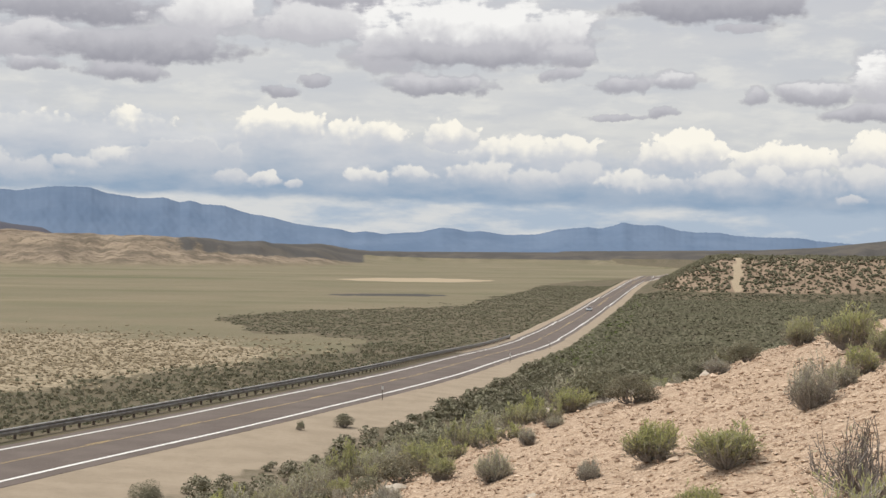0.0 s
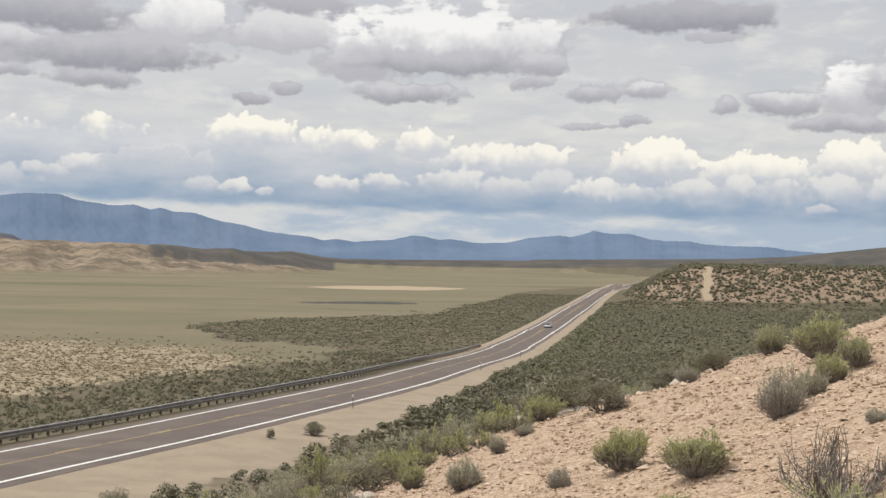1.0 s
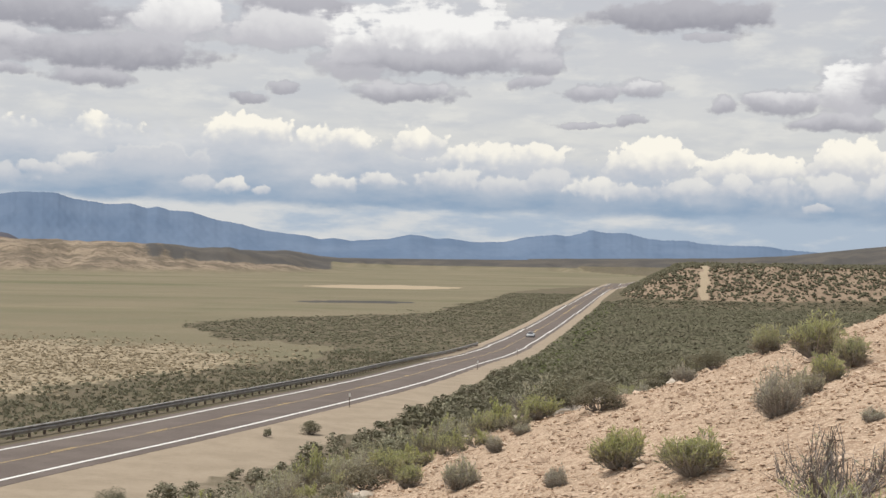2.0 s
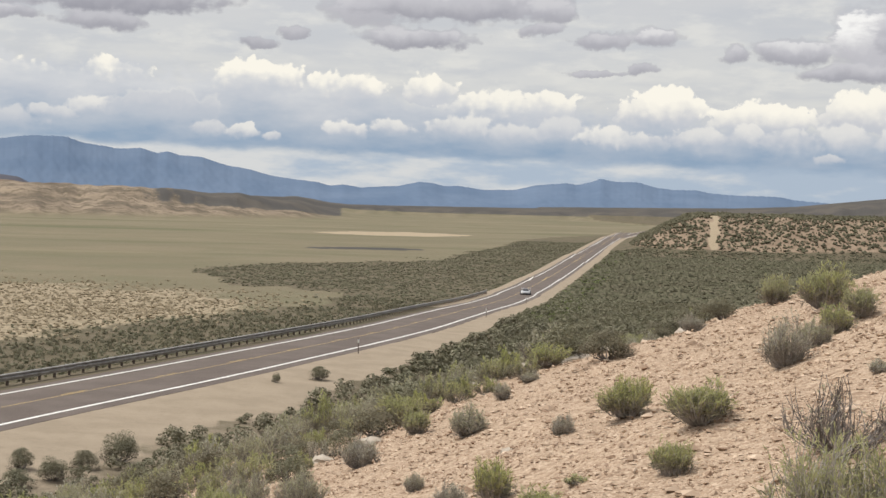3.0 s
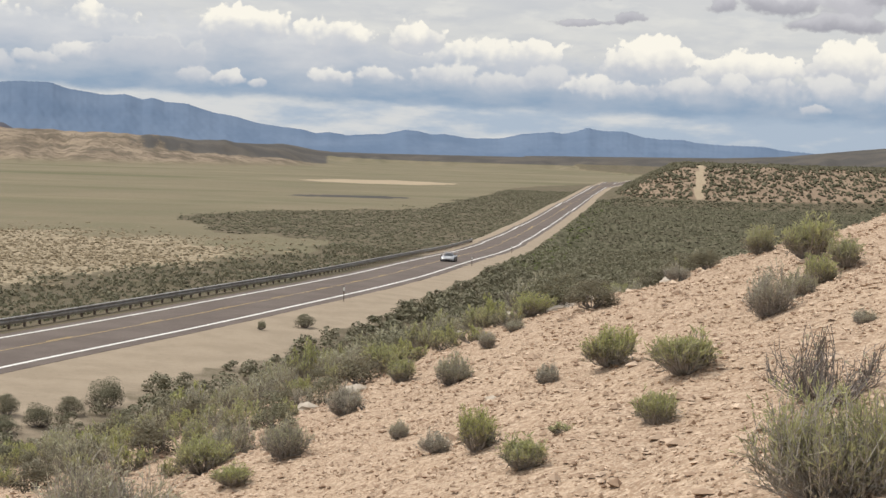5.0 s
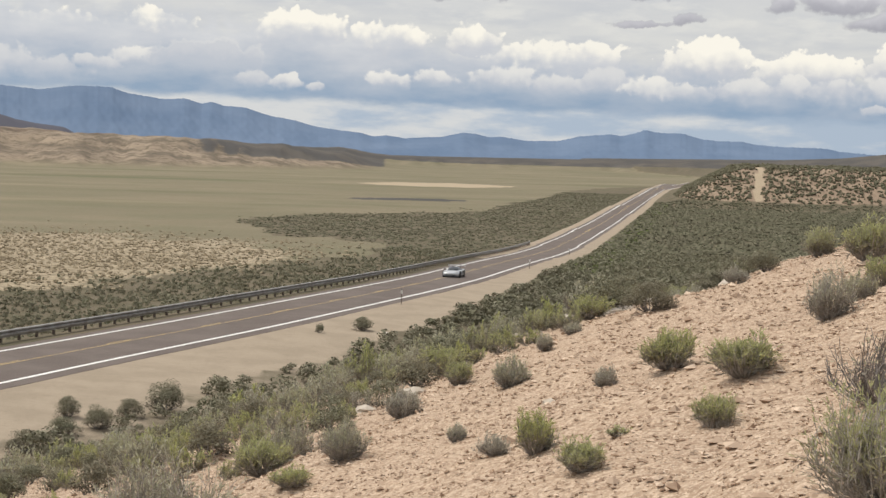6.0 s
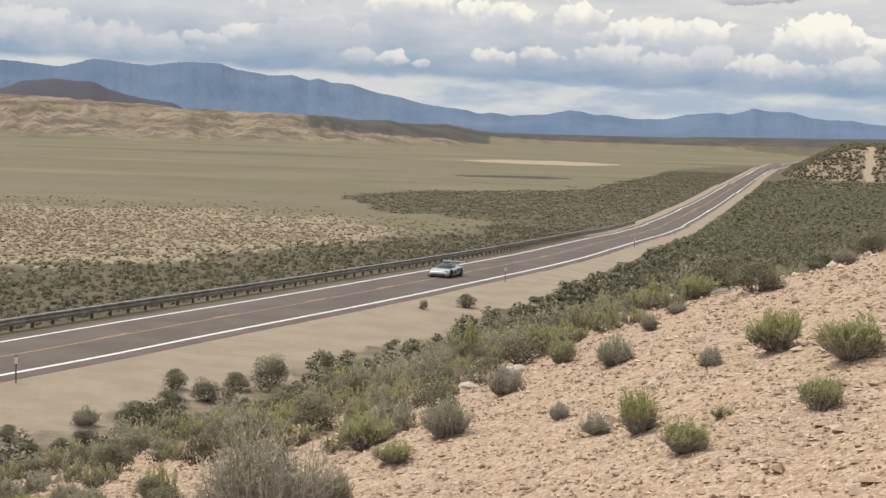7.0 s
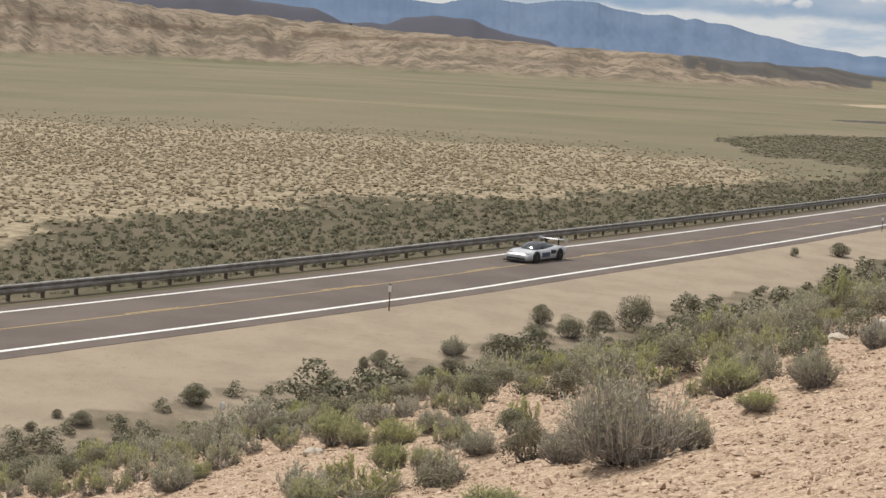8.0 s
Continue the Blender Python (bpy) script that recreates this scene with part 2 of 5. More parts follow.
def ground_look(n):
    p = n.place()
    flat = n.vec("MULTIPLY", p, (1, 1, 0))
    big, mid, fine = n.noise(flat, 0.006, 5), n.noise(flat, 0.12, 4), n.noise(p, 3.0, 5, 0.65)
    # dry grass of the valley
    grass = n.mix(n.step(big, 0.35, 0.65), (0.190, 0.165, 0.108), (0.225, 0.19, 0.128))
    grass = n.mix(n.step(n.noise(flat, 0.02, 6, 0.7), 0.42, 0.7, 0, 0.6), grass, (0.162, 0.154, 0.095))
    grass = n.mix(n.step(n.noise(flat, 0.6, 4, 0.7), 0.5, 0.75, 0, 0.5), grass, (0.12, 0.115, 0.07))
    streak = n.noise(n.vec("MULTIPLY", p, (0.35, 1.0, 0.0)), 0.006, 5, 0.6)
    grass = n.mix(n.step(streak, 0.52, 0.66, 0, 0.75), grass, (0.128, 0.128, 0.072))
    grass = n.mix(n.step(n.noise(n.vec("MULTIPLY", p, (0.25, 1.0, 0.0)), 0.011, 4, 0.6), 0.56, 0.68, 0, 0.5), grass, (0.27, 0.225, 0.15))
    # soil between the sagebrush
    sage = n.mix(n.step(mid, 0.35, 0.7), (0.155, 0.128, 0.088), (0.108, 0.096, 0.06))
    pale = n.mix(n.step(n.noise(flat, 0.5, 4, 0.6), 0.4, 0.62), (0.25, 0.206, 0.139), (0.41, 0.336, 0.234))
    playa = n.mix(mid, (0.42, 0.34, 0.24), (0.36, 0.29, 0.20))
    sand = n.mix(n.step(n.noise(flat, 0.35, 5, 0.6), 0.35, 0.65), (0.365, 0.298, 0.222), (0.315, 0.257, 0.19))
    sand = n.mix(n.step(fine, 0.5, 0.8, 0, 0.5), sand, (0.22, 0.18, 0.13))
    gravel = n.mix(n.step(n.noise(p, 0.5, 5, 0.6), 0.3, 0.7), (0.425, 0.305, 0.21), (0.355, 0.25, 0.172))
    chip = n.xyz(n.voronoi(p, 24.0, out=1))[0]
    gravel = n.mix(0.5, gravel, n.mix(n.step(chip, 0.1, 0.95, 0, 1, False), (0.27, 0.185, 0.125), (0.66, 0.52, 0.39)))
    gravel = n.mix(n.step(n.voronoi(p, 42.0), 0.1, 0.5, 0.8, 0.0), gravel, (0.62, 0.50, 0.38))
    gravel = n.mix(n.step(n.noise(p, 24.0, 4, 0.75), 0.5, 0.68, 0, 0.7), gravel, (0.27, 0.185, 0.125))
    rock = n.mix(n.step(n.noise(n.vec("MULTIPLY", p, (1.0, 1.0, 2.5)), 0.018, 8, 0.68), 0.44, 0.56), (0.255, 0.202, 0.147), (0.15, 0.121, 0.09))
    rock = n.mix(n.step(n.noise(p, 0.02, 6, 0.7), 0.48, 0.6, 0, 0.85), rock, (0.325, 0.258, 0.188))
    rock = n.mix(n.step(n.noise(p, 0.09, 5, 0.75), 0.52, 0.60, 0, 0.75), rock, (0.10, 0.083, 0.058))
    height = n.math("ADD", n.xyz(p)[2], n.math("MULTIPLY", n.noise(p, 0.012, 4), 16.0))
    ledge = n.math("MULTIPLY", n.step(n.math("ABSOLUTE", n.math("SUBTRACT", height, 46.0)), 1.8, 3.2, 1.0, 0.0), n.step(n.noise(p, 0.012, 3), 0.40, 0.5))
    rock = n.mix(n.math("MULTIPLY", ledge, 0.6), rock, (0.12, 0.082, 0.058))
    rock = n.mix(n.step(n.xyz(p)[2], 1.0, 8.0, 0.8, 0.0), rock, (0.205, 0.175, 0.115))
    # hills behind the mesa: bluish haze is mixed into this dark colour
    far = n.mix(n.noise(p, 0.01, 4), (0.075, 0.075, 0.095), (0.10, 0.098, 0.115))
    hill = n.mix(n.step(n.noise(p, 0.2, 4), 0.4, 0.6), (0.31, 0.235, 0.168), (0.26, 0.193, 0.137))
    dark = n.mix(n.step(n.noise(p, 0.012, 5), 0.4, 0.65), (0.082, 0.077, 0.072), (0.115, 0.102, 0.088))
    lush = n.mix(mid, (0.10, 0.13, 0.045), (0.13, 0.14, 0.06))
    col = grass
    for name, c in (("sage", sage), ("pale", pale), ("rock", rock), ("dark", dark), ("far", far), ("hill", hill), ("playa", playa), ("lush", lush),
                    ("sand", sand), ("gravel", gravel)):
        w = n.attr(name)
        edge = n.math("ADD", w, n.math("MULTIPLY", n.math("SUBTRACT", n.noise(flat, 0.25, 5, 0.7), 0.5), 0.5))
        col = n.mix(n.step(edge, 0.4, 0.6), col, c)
    h = n.math("ADD", n.math("ADD", n.noise(p, 2.2, 5, 0.7), n.math("MULTIPLY", n.noise(p, 20.0, 3, 0.7), 0.16)), n.math("MULTIPLY", n.voronoi(p, 14.0), -0.35))
    return col, n.bump(h, 0.7, 0.12), None


def asphalt_look(n):
    p = n.local()
    col = n.mix(n.step(n.noise(p, 0.25, 5), 0.35, 0.65), (0.122, 0.097, 0.084), (0.15, 0.122, 0.106))
    col = n.mix(n.step(n.noise(p, 40, 3, 0.7), 0.45, 0.75, 0, 0.5), col, (0.22, 0.20, 0.18))
    col = n.mix(n.step(n.noise(n.vec("MULTIPLY", p, (0.4, 0.4, 1)), 1.2, 5, 0.7), 0.55, 0.75, 0, 0.4), col, (0.085, 0.075, 0.068))
    return col, n.bump(n.noise(p, 60, 3, 0.7), 0.4, 0.01), None


def paint_look(c, worn):
    def f(n):
        p = n.local()
        return n.mix(n.step(n.noise(p, 5.0, 6, 0.75), worn, worn + 0.15), (0.15, 0.13, 0.12), c)
    return f


M = {}
M["ground"] = material("ground", ground_look, 0.95, spec=0.1)
M["asphalt"] = material("asphalt", asphalt_look, 0.92, spec=0.15)
M["white_line"] = material("white_line", paint_look((0.75, 0.74, 0.70), 0.28), 0.7)
M["yellow_line"] = material("yellow_line", paint_look((0.52, 0.37, 0.14), 0.38), 0.75)
M["steel"] = material("steel", lambda n: n.mix(n.step(n.noise(n.local(), 1.5, 5, 0.7), 0.4, 0.65), (0.33, 0.32, 0.305), (0.21, 0.195, 0.18)), 0.55, 0.1)
M["wood_post"] = material("wood_post", lambda n: n.mix(n.noise(n.vec("MULTIPLY", n.local(), (12, 12, 1.5)), 3, 4), (0.06, 0.047, 0.037), (0.13, 0.10, 0.08)), 0.9)


M["far_sage"] = material("far_sage", lambda n: n.mix(n.step(n.noise(n.place(), 0.05, 4), 0.4, 0.65, 0, 0.5), n.mix(n.island(), (0.095, 0.094, 0.057), (0.175, 0.163, 0.11)), (0.12, 0.106, 0.073)), 0.9, spec=0.1)
M["mid_sage"] = material("mid_sage", lambda n: n.mix(n.step(n.noise(n.place(), 0.05, 4), 0.4, 0.65, 0, 0.5), n.mix(n.island(), (0.145, 0.145, 0.09), (0.30, 0.28, 0.20)), (0.18, 0.16, 0.11)), 0.9, spec=0.05, thin=0.3)
M["weed_green"] = material("weed_green", lambda n: n.mix(n.island(), (0.12, 0.165, 0.05), (0.24, 0.26, 0.11)), 0.85, spec=0.05, thin=0.3)
M["salt_bush"] = material("salt_bush", lambda n: n.mix(n.island(), (0.225, 0.182, 0.122), (0.36, 0.297, 0.20)), 0.9, spec=0.1)
# the mountain colours carry the blue haze of distance
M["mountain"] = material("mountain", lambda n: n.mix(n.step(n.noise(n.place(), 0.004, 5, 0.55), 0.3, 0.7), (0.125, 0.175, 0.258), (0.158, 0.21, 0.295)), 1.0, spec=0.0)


# ---------------------------------------------------------------- the lie of the land
def ss(v, lo, hi):
    t = np.clip((np.asarray(v, float) - lo) / (hi - lo), 0, 1)
    return t * t * (3 - 2 * t)


def wobble(x, y, size, seed=0.0):
    """Cheap smooth noise, about -1 to 1, with features of that size."""
    k = 2 * math.pi / size
    s = seed * 1.7
    return (np.sin(k * (x * 0.91 + y * 0.41) + s) * np.sin(k * (y * 0.83 - x * 0.37) + 1.3 * s + 1) * 0.55
            + np.sin(k * (x * 1.7 - y * 1.31) + 2.1 * s + 2) * 0.25 + np.sin(k * (y * 2.3 + x * 1.9) + 0.7 * s) * 0.2)


# the road's centre line in plan, and the road's height along it
CENTRE = [(-112, -150), (-85, -75), (-62.5, -15), (-46.2, 27), (-34.5, 57.2), (-28.65, 73), (-24.6, 85.6), (-20.45, 96.7), (-15.5, 112.5),
          (-8.5, 139.5), (-3.0, 166), (2.3, 201.5), (9.0, 245), (15.9, 294), (27.3, 380), (49.0, 527), (83.8, 761), (112.5, 940), (152, 1120), (215, 1320)]
RISE_Y = [-400, 100, 150, 200, 280, 380, 500, 700, 1000, 1400]
RISE_Z = [8.4, 8.4, 7.9, 6.5, 4.0, 2.2, 2.0, 2.8, 4.0, 4.5]


def rise(y):
    y = np.asarray(y, float)
    return sum(np.interp(y + k, RISE_Y, RISE_Z) for k in (-24, -12, 0, 12, 24)) / 5


def smooth_line(pts, step):
    """Catmull-Rom through the points, resampled at even steps."""
    p = np.array(pts, float)
    p = np.vstack([2 * p[0] - p[1], p, 2 * p[-1] - p[-2]])
    out = []
    for i in range(1, len(p) - 2):
        m = max(2, int(np.linalg.norm(p[i + 1] - p[i]) / 1.0))
        t = np.linspace(0, 1, m, endpoint=False)[:, None]
        out.append(0.5 * (2 * p[i] + (p[i + 1] - p[i - 1]) * t + (2 * p[i - 1] - 5 * p[i] + 4 * p[i + 1] - p[i + 2]) * t ** 2
                          + (3 * p[i] - 3 * p[i - 1] + p[i + 2] - p[i + 1]) * t ** 3))
    q = np.vstack(out)
    for _ in range(3):
        k = np.ones(25) / 25
        inner = np.stack([np.convolve(np.pad(q[:, j], 12, "edge"), k, "valid") for j in (0, 1)], 1)
        q[20:-20] = inner[20:-20]
    s = np.concatenate([[0], np.cumsum(np.linalg.norm(np.diff(q, axis=0), axis=1))])
    g = np.arange(0, s[-1], step)
    return np.stack([np.interp(g, s, q[:, 0]), np.interp(g, s, q[:, 1])], 1), g


LINE, STATION = smooth_line(CENTRE, 2.0)
TANGENT = np.gradient(LINE, axis=0)
TANGENT /= np.linalg.norm(TANGENT, axis=1)[:, None]
LEFT = np.stack([-TANGENT[:, 1], TANGENT[:, 0]], 1)


def beside(s, off):
    """The place in plan at station s, off metres to the left of the centre line."""
    x, y = (np.interp(s, STATION, LINE[:, j]) for j in (0, 1))
    lx, ly = (np.interp(s, STATION, LEFT[:, j]) for j in (0, 1))
    return x + off * lx, y + off * ly


def station_at(y):
    return float(np.interp(y, LINE[:, 1], STATION))


def offset(x, y):
    """Distance from the centre line (left positive) and the road's height there."""
    x, y = np.ravel(x), np.ravel(y)
    d, z = np.empty(len(x)), np.empty(len(x))
    for a in range(0, len(x), 20000):
        px, py = x[a:a + 20000, None], y[a:a + 20000, None]
        q = (px - LINE[None, :, 0]) ** 2 + (py - LINE[None, :, 1]) ** 2
        k = q.argmin(1)
        v = np.stack([px[:, 0] - LINE[k, 0], py[:, 0] - LINE[k, 1]], 1)
        side = np.where(px[:, 0] < np.interp(py[:, 0], LINE[:, 1], LINE[:, 0]), 1.0, -1.0)
        d[a:a + 20000] = np.where(q.min(1) < 9, (v * LEFT[k]).sum(1), side * np.sqrt(q.min(1)))
        z[a:a + 20000] = rise(LINE[k, 1])
    return d, z


def polar(x, y):
    return np.degrees(np.arctan2(-x, y)), np.hypot(x, y)


SAND_Y, SAND_W = [0, 45, 70, 110, 150, 200, 300, 1200], [7.0, 7.2, 8.0, 7.0, 4.5, 3.0, 2.5, 3.5]


def hill_height(x, y):
    crest = 27.4 + 0.9 * wobble(x, y * 0, 17.0) + 0.7 * wobble(x, y * 0, 6.0, 2)
    z = 18.3 + 0.32 * x - 0.06 * y 
    q = y - crest
    z = z - 0.105 * np.logaddexp(0, q / 1.0) * 1.0
    z = np.where(x > 40, z - 0.1 * (x - 40), z)
    return z + 0.10 * wobble(x, y, 5.0, 1) + 0.05 * wobble(x, y, 1.9, 3) + 0.02 * wobble(x, y, 0.7, 4)


RIDGE_A = [-3, 0, 2.4, 3.2, 4.3, 6.5, 9.5, 13.4, 17.3, 20.8, 26, 32, 45, 70, 100]
RIDGE_TOP = [0, 0, 3, 9, 23, 31, 35, 38.5, 45, 53, 62, 68, 70, 60, 0]
RIDGE_D = [2500, 2400, 2200, 2100, 1950, 1800, 1700, 1650, 1680, 1750, 1750, 1500, 1250, 1200, 1300]


def land(x, y):
    """Height of the ground, and how far each kind of surface reaches."""
    shape = np.shape(x)
    x, y = np.ravel(np.asarray(x, float)), np.ravel(np.asarray(y, float))
    d, zr = offset(x, y)
    a, r = polar(x, y)
    e = -d
    zone = {}
    # valley side
    valley = FLOOR + 0.25 * wobble(x, y, 90.0) + 0.1 * wobble(x, y, 23.0, 2)
    bank = zr - 0.08 - 0.12 * (d < 3.9) - 0.42 * np.clip(d - 6.8, 0, None)
    far_side = np.maximum(valley, bank)
    # near side
    width = np.interp(y, SAND_Y, SAND_W)
    sand_end = 4.9 + width * (1 + 0.18 * wobble(x, y, 28.0, 5) + 0.1 * wobble(x, y, 7.0, 1))
    base = rise(y) - 0.25 - 0.07 * np.clip(np.minimum(e, 16) - 4.9, 0, None) + 0.18 * wobble(x, y, 15.0, 3) * ss(e, 8, 20)
    near_base = np.where(e < 3.9, zr - 0.2, np.where(e < 30, base * ss(e, 5, 30) + (zr - 0.08 - 0.05 * np.clip(e - 5, 0, None)) * (1 - ss(e, 5, 30)), base))
    hz = hill_height(x, y)
    hz = np.where(y < 230, hz, -50)
    k = np.clip(0.5 + (hz - near_base) / 2.4, 0, 1)
    near = near_base * (1 - k) + hz * k + 0.6 * k * (1 - k)
    near = np.where(e < 5.0, near_base, near)
    # the far hill with the scar on it
    up = ss(e, 3, 48) * ss(y + 0.12 * x, 655, 735) * (1 - ss(y, 900, 1200)) * (1 - ss(x, 420, 640))
    knoll = 16.5 * up * (1 + 0.05 * wobble(x, y, 60.0)) + 0.5 * up * wobble(x, y, 25.0, 4)
    near = near + knoll
    z = np.where(d > 0, far_side, near)
    # mesa across the valley
    top = np.interp(a, RIDGE_A, RIDGE_TOP) * (1 + 0.05 * wobble(a * 10, r * 0, 37.0) + 0.03 * wobble(a * 10, r * 0, 11.0, 2))
    foot = np.interp(a, RIDGE_A, RIDGE_D) + 40 * wobble(a * 10, r * 0.0, 47.0, 1) + 10 * wobble(a * 10 + r * 0.008, r * 0.0, 15.0, 3) + 3 * wobble(a * 10 - r * 0.012, r * 0.0, 6.0, 6)
    rise_up = np.clip((r - foot) / 380.0, 0, 1)
    apron = 0.2 * ss(rise_up, 0, 0.4) + 0.58 * ss(rise_up, 0.12, 0.9) + 0.12 * ss(rise_up, 0.60, 0.64) + 0.10 * ss(rise_up, 0.72, 1.0)
    inside = (a > -3) & (a < 100)
    z = z + np.where(inside, top * apron * (1 - 0.25 * ss(r, foot + 700, foot + 2000)), 0)
    z = z + np.where(inside, (2.2 * wobble(a * 10 + r * 0.02, r * 0.004, 13.0, 3) + 1.3 * wobble(a * 10 - r * 0.016, r * 0.006, 5.4, 5)) * top / 40 * 4 * rise_up * (1 - rise_up), 0)
    # dark plateau before the mountains
    ptop = np.interp(a, [-60, -30, -18, -15.6, -13, -11, -6, 0, 4, 8, 12], [70, 70, 64, 50, 33, 27, 22, 20, 14, 4, 0])
    pl = ss(r, np.interp(a, [-60, -16, -6, 4], [2300, 2600, 2900, 3100]) + 90 * wobble(a * 10, r * 0, 14.0, 2), 3300)
    z = z + ptop * pl
    # dark hills behind the mesa, tinted with distance haze
    hump = np.interp(a, [12.6, 13.8, 15.4, 15.8, 16.4, 17.3, 18.1, 19, 19.6, 21.1, 22, 23, 25.5, 28, 40], [20, 60, 72, 83, 96, 102, 100, 92, 80, 81, 104, 108, 126, 110, 60])
    hump = hump * (1 + 0.04 * wobble(a * 10, r * 0, 21.0, 1)) * ss(r, 3000, 3450) * (1 - ss(r, 3500, 4000))
    z = np.where(hump > 1, np.maximum(z, hump), z)
    # surfaces
    on_near = d < 0
    zone["gravel"] = np.where(on_near, ss(k, 0.35, 0.9) * (1 - 0.75 * ss(y, 28, 34) - 0.25 * ss(y, 60, 75)), 0)
    zone["sand"] = np.where(on_near, 1 - ss(e, sand_end - 1.6, sand_end + 1.6), (d < 7.5) * 0.8)
    zone["sand"] = np.where(on_near, zone["sand"], (1 - ss(d, 6.5, 9.5)) * ss(y, 215, 265))
    zone["verge"] = zone["sand"].copy()
    zone["sand"] = np.where(on_near, np.maximum(zone["sand"], 0.5 * (1 - ss(y, 95, 150))), zone["sand"])
    low = np.interp(a, [-8, 2.4, 2.9, 3.65, 7.6, 11.5, 17, 25, 33, 50], [330, 360, 353, 327, 290, 255, 235, 205, 165, 120])
    high = np.interp(a, [-8, -4.3, -2.5, -0.9, 1.7, 6, 6.6, 7.5, 8.2], [1500, 1120, 800, 616, 560, 530, 520, 487, 470])
    near_edge = np.interp(a, [4, 5, 6.6, 7.5, 8.2], [375, 385, 400, 452, 472])
    rw = r * (1 + 0.05 * wobble(x, y, 70.0, 6) + 0.03 * wobble(x, y, 19.0, 7))
    tongue = ss(rw, near_edge * 0.96, near_edge * 1.04) * (1 - ss(rw, high * 0.96, high * 1.04)) * (a < 8.2)
    dark_low = 1 - ss(rw, low * 0.86, low * 1.12)
    dark_low = np.where(a < 2.6, np.maximum(dark_low, 1 - ss(rw, high * 0.96, high * 1.04)), dark_low)
    zone["sage"] = np.where(on_near, 1.0, np.maximum(dark_low, tongue))
    reach = np.interp(a, [0, 6, 9, 16, 34, 60], [330, 360, 400, 420, 430, 430])
    zone["pale"] = np.where(on_near, 0, (1 - ss(rw, reach * 0.72, reach * 1.12)) * (a > 1)) * (1 - zone["sage"])
    px, py = -1150 * math.sin(radians(0.9)), 1150
    zone["playa"] = 1 - ss(((x - px) / 52) ** 2 + ((y - py) / 75) ** 2 + 0.3 * wobble(x, y, 40.0, 2), 0.8, 1.3)
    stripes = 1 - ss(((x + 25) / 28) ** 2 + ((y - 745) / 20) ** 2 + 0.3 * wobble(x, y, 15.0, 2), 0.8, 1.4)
    zone["rock"] = np.where(inside, ss(rise_up, 0.06, 0.22), 0) * ss(top, 4, 14)
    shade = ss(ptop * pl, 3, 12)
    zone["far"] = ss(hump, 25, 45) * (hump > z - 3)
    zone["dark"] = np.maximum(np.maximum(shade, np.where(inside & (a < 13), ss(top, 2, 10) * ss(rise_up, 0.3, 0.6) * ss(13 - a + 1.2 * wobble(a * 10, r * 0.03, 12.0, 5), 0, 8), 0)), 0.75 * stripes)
    zone["hill"] = ss(up, 0.12, 0.3) * on_near
    zone["lush"] = np.where(on_near, (1 - ss(np.abs(e - sand_end - 4), 1.5, 5.5)) * ss(y, 150, 230) * (1 - ss(y, 600, 760)), 0) * 0.9
    scar = 1 - ss(np.abs(x - y * math.tan(radians(10.25)) - 1.5 * wobble(x * 0, y, 30.0)), 1.1, 2.6)
    zone["playa"] = np.maximum(zone["playa"], scar * zone["hill"] * (y < 780))
    return z.reshape(shape), {kk: v.reshape(shape) for kk, v in zone.items()}, d.reshape(shape)


def mesh_from(name, verts, faces, mat, smooth=False):
    """A mesh from arrays: verts (n, 3) and faces (m, 3) or (m, 4)."""
    me = bpy.data.meshes.new(name)
    verts, faces = np.asarray(verts, np.float32), np.asarray(faces, np.int32)
    me.vertices.add(len(verts))
    me.vertices.foreach_set("co", verts.ravel())
    m, k = faces.shape
    me.loops.add(m * k)
    me.loops.foreach_set("vertex_index", faces.ravel())
    me.polygons.add(m)
    me.polygons.foreach_set("loop_start", np.arange(0, m * k, k, dtype=np.int32))
    me.polygons.foreach_set("loop_total", np.full(m, k, np.int32))
    me.polygons.foreach_set("use_smooth", np.full(m, smooth))
    me.update(calc_edges=True)
    me.materials.append(mat)
    return me


def grid_faces(rows, cols, wrap=False):
    i = np.arange(rows - 1)[:, None] * cols
    j = np.arange(cols if wrap else cols - 1)[None, :]
    j2 = (j + 1) % cols
    return np.stack([i + j, i + j2, i + cols + j2, i + cols + j], -1).reshape(-1, 4)


def part(name, me, parent, label=""):
    ob = new(name, me)
    ob.parent = parent
    return tagged(ob, label) if label else ob


def make_ground():
    fine = np.linspace(42, -24, 540)
    rest = np.linspace(-24, -318, 90)[1:-1]
    ang = np.radians(np.concatenate([fine, rest]))
    rad = np.concatenate([np.linspace(0.0, 4, 8)[:-1], np.geomspace(4, 60, 120)[:-1], np.geomspace(60, 1100, 200)[:-1], np.geomspace(1100, 4950, 110)])
    A, R = np.meshgrid(ang, rad)
    x, y = -R * np.sin(A) + 0.06, R * np.cos(A) - 0.09
    z, zone, _ = land(x, y)
    v = np.stack([x, y, z], -1).reshape(-1, 3)
    me = mesh_from("ground", v, grid_faces(len(rad), len(ang), True)[:, ::-1], M["ground"], True)
    for k, w in zone.items():
        at = me.attributes.new(k, "FLOAT", "POINT")
        at.data.foreach_set("value", w.ravel().astype(np.float32))
    tagged(new("ground", me), "open desert basin floor with gravel slope, sandy verge and sagebrush flats", "ground", kind="structure")


make_ground()

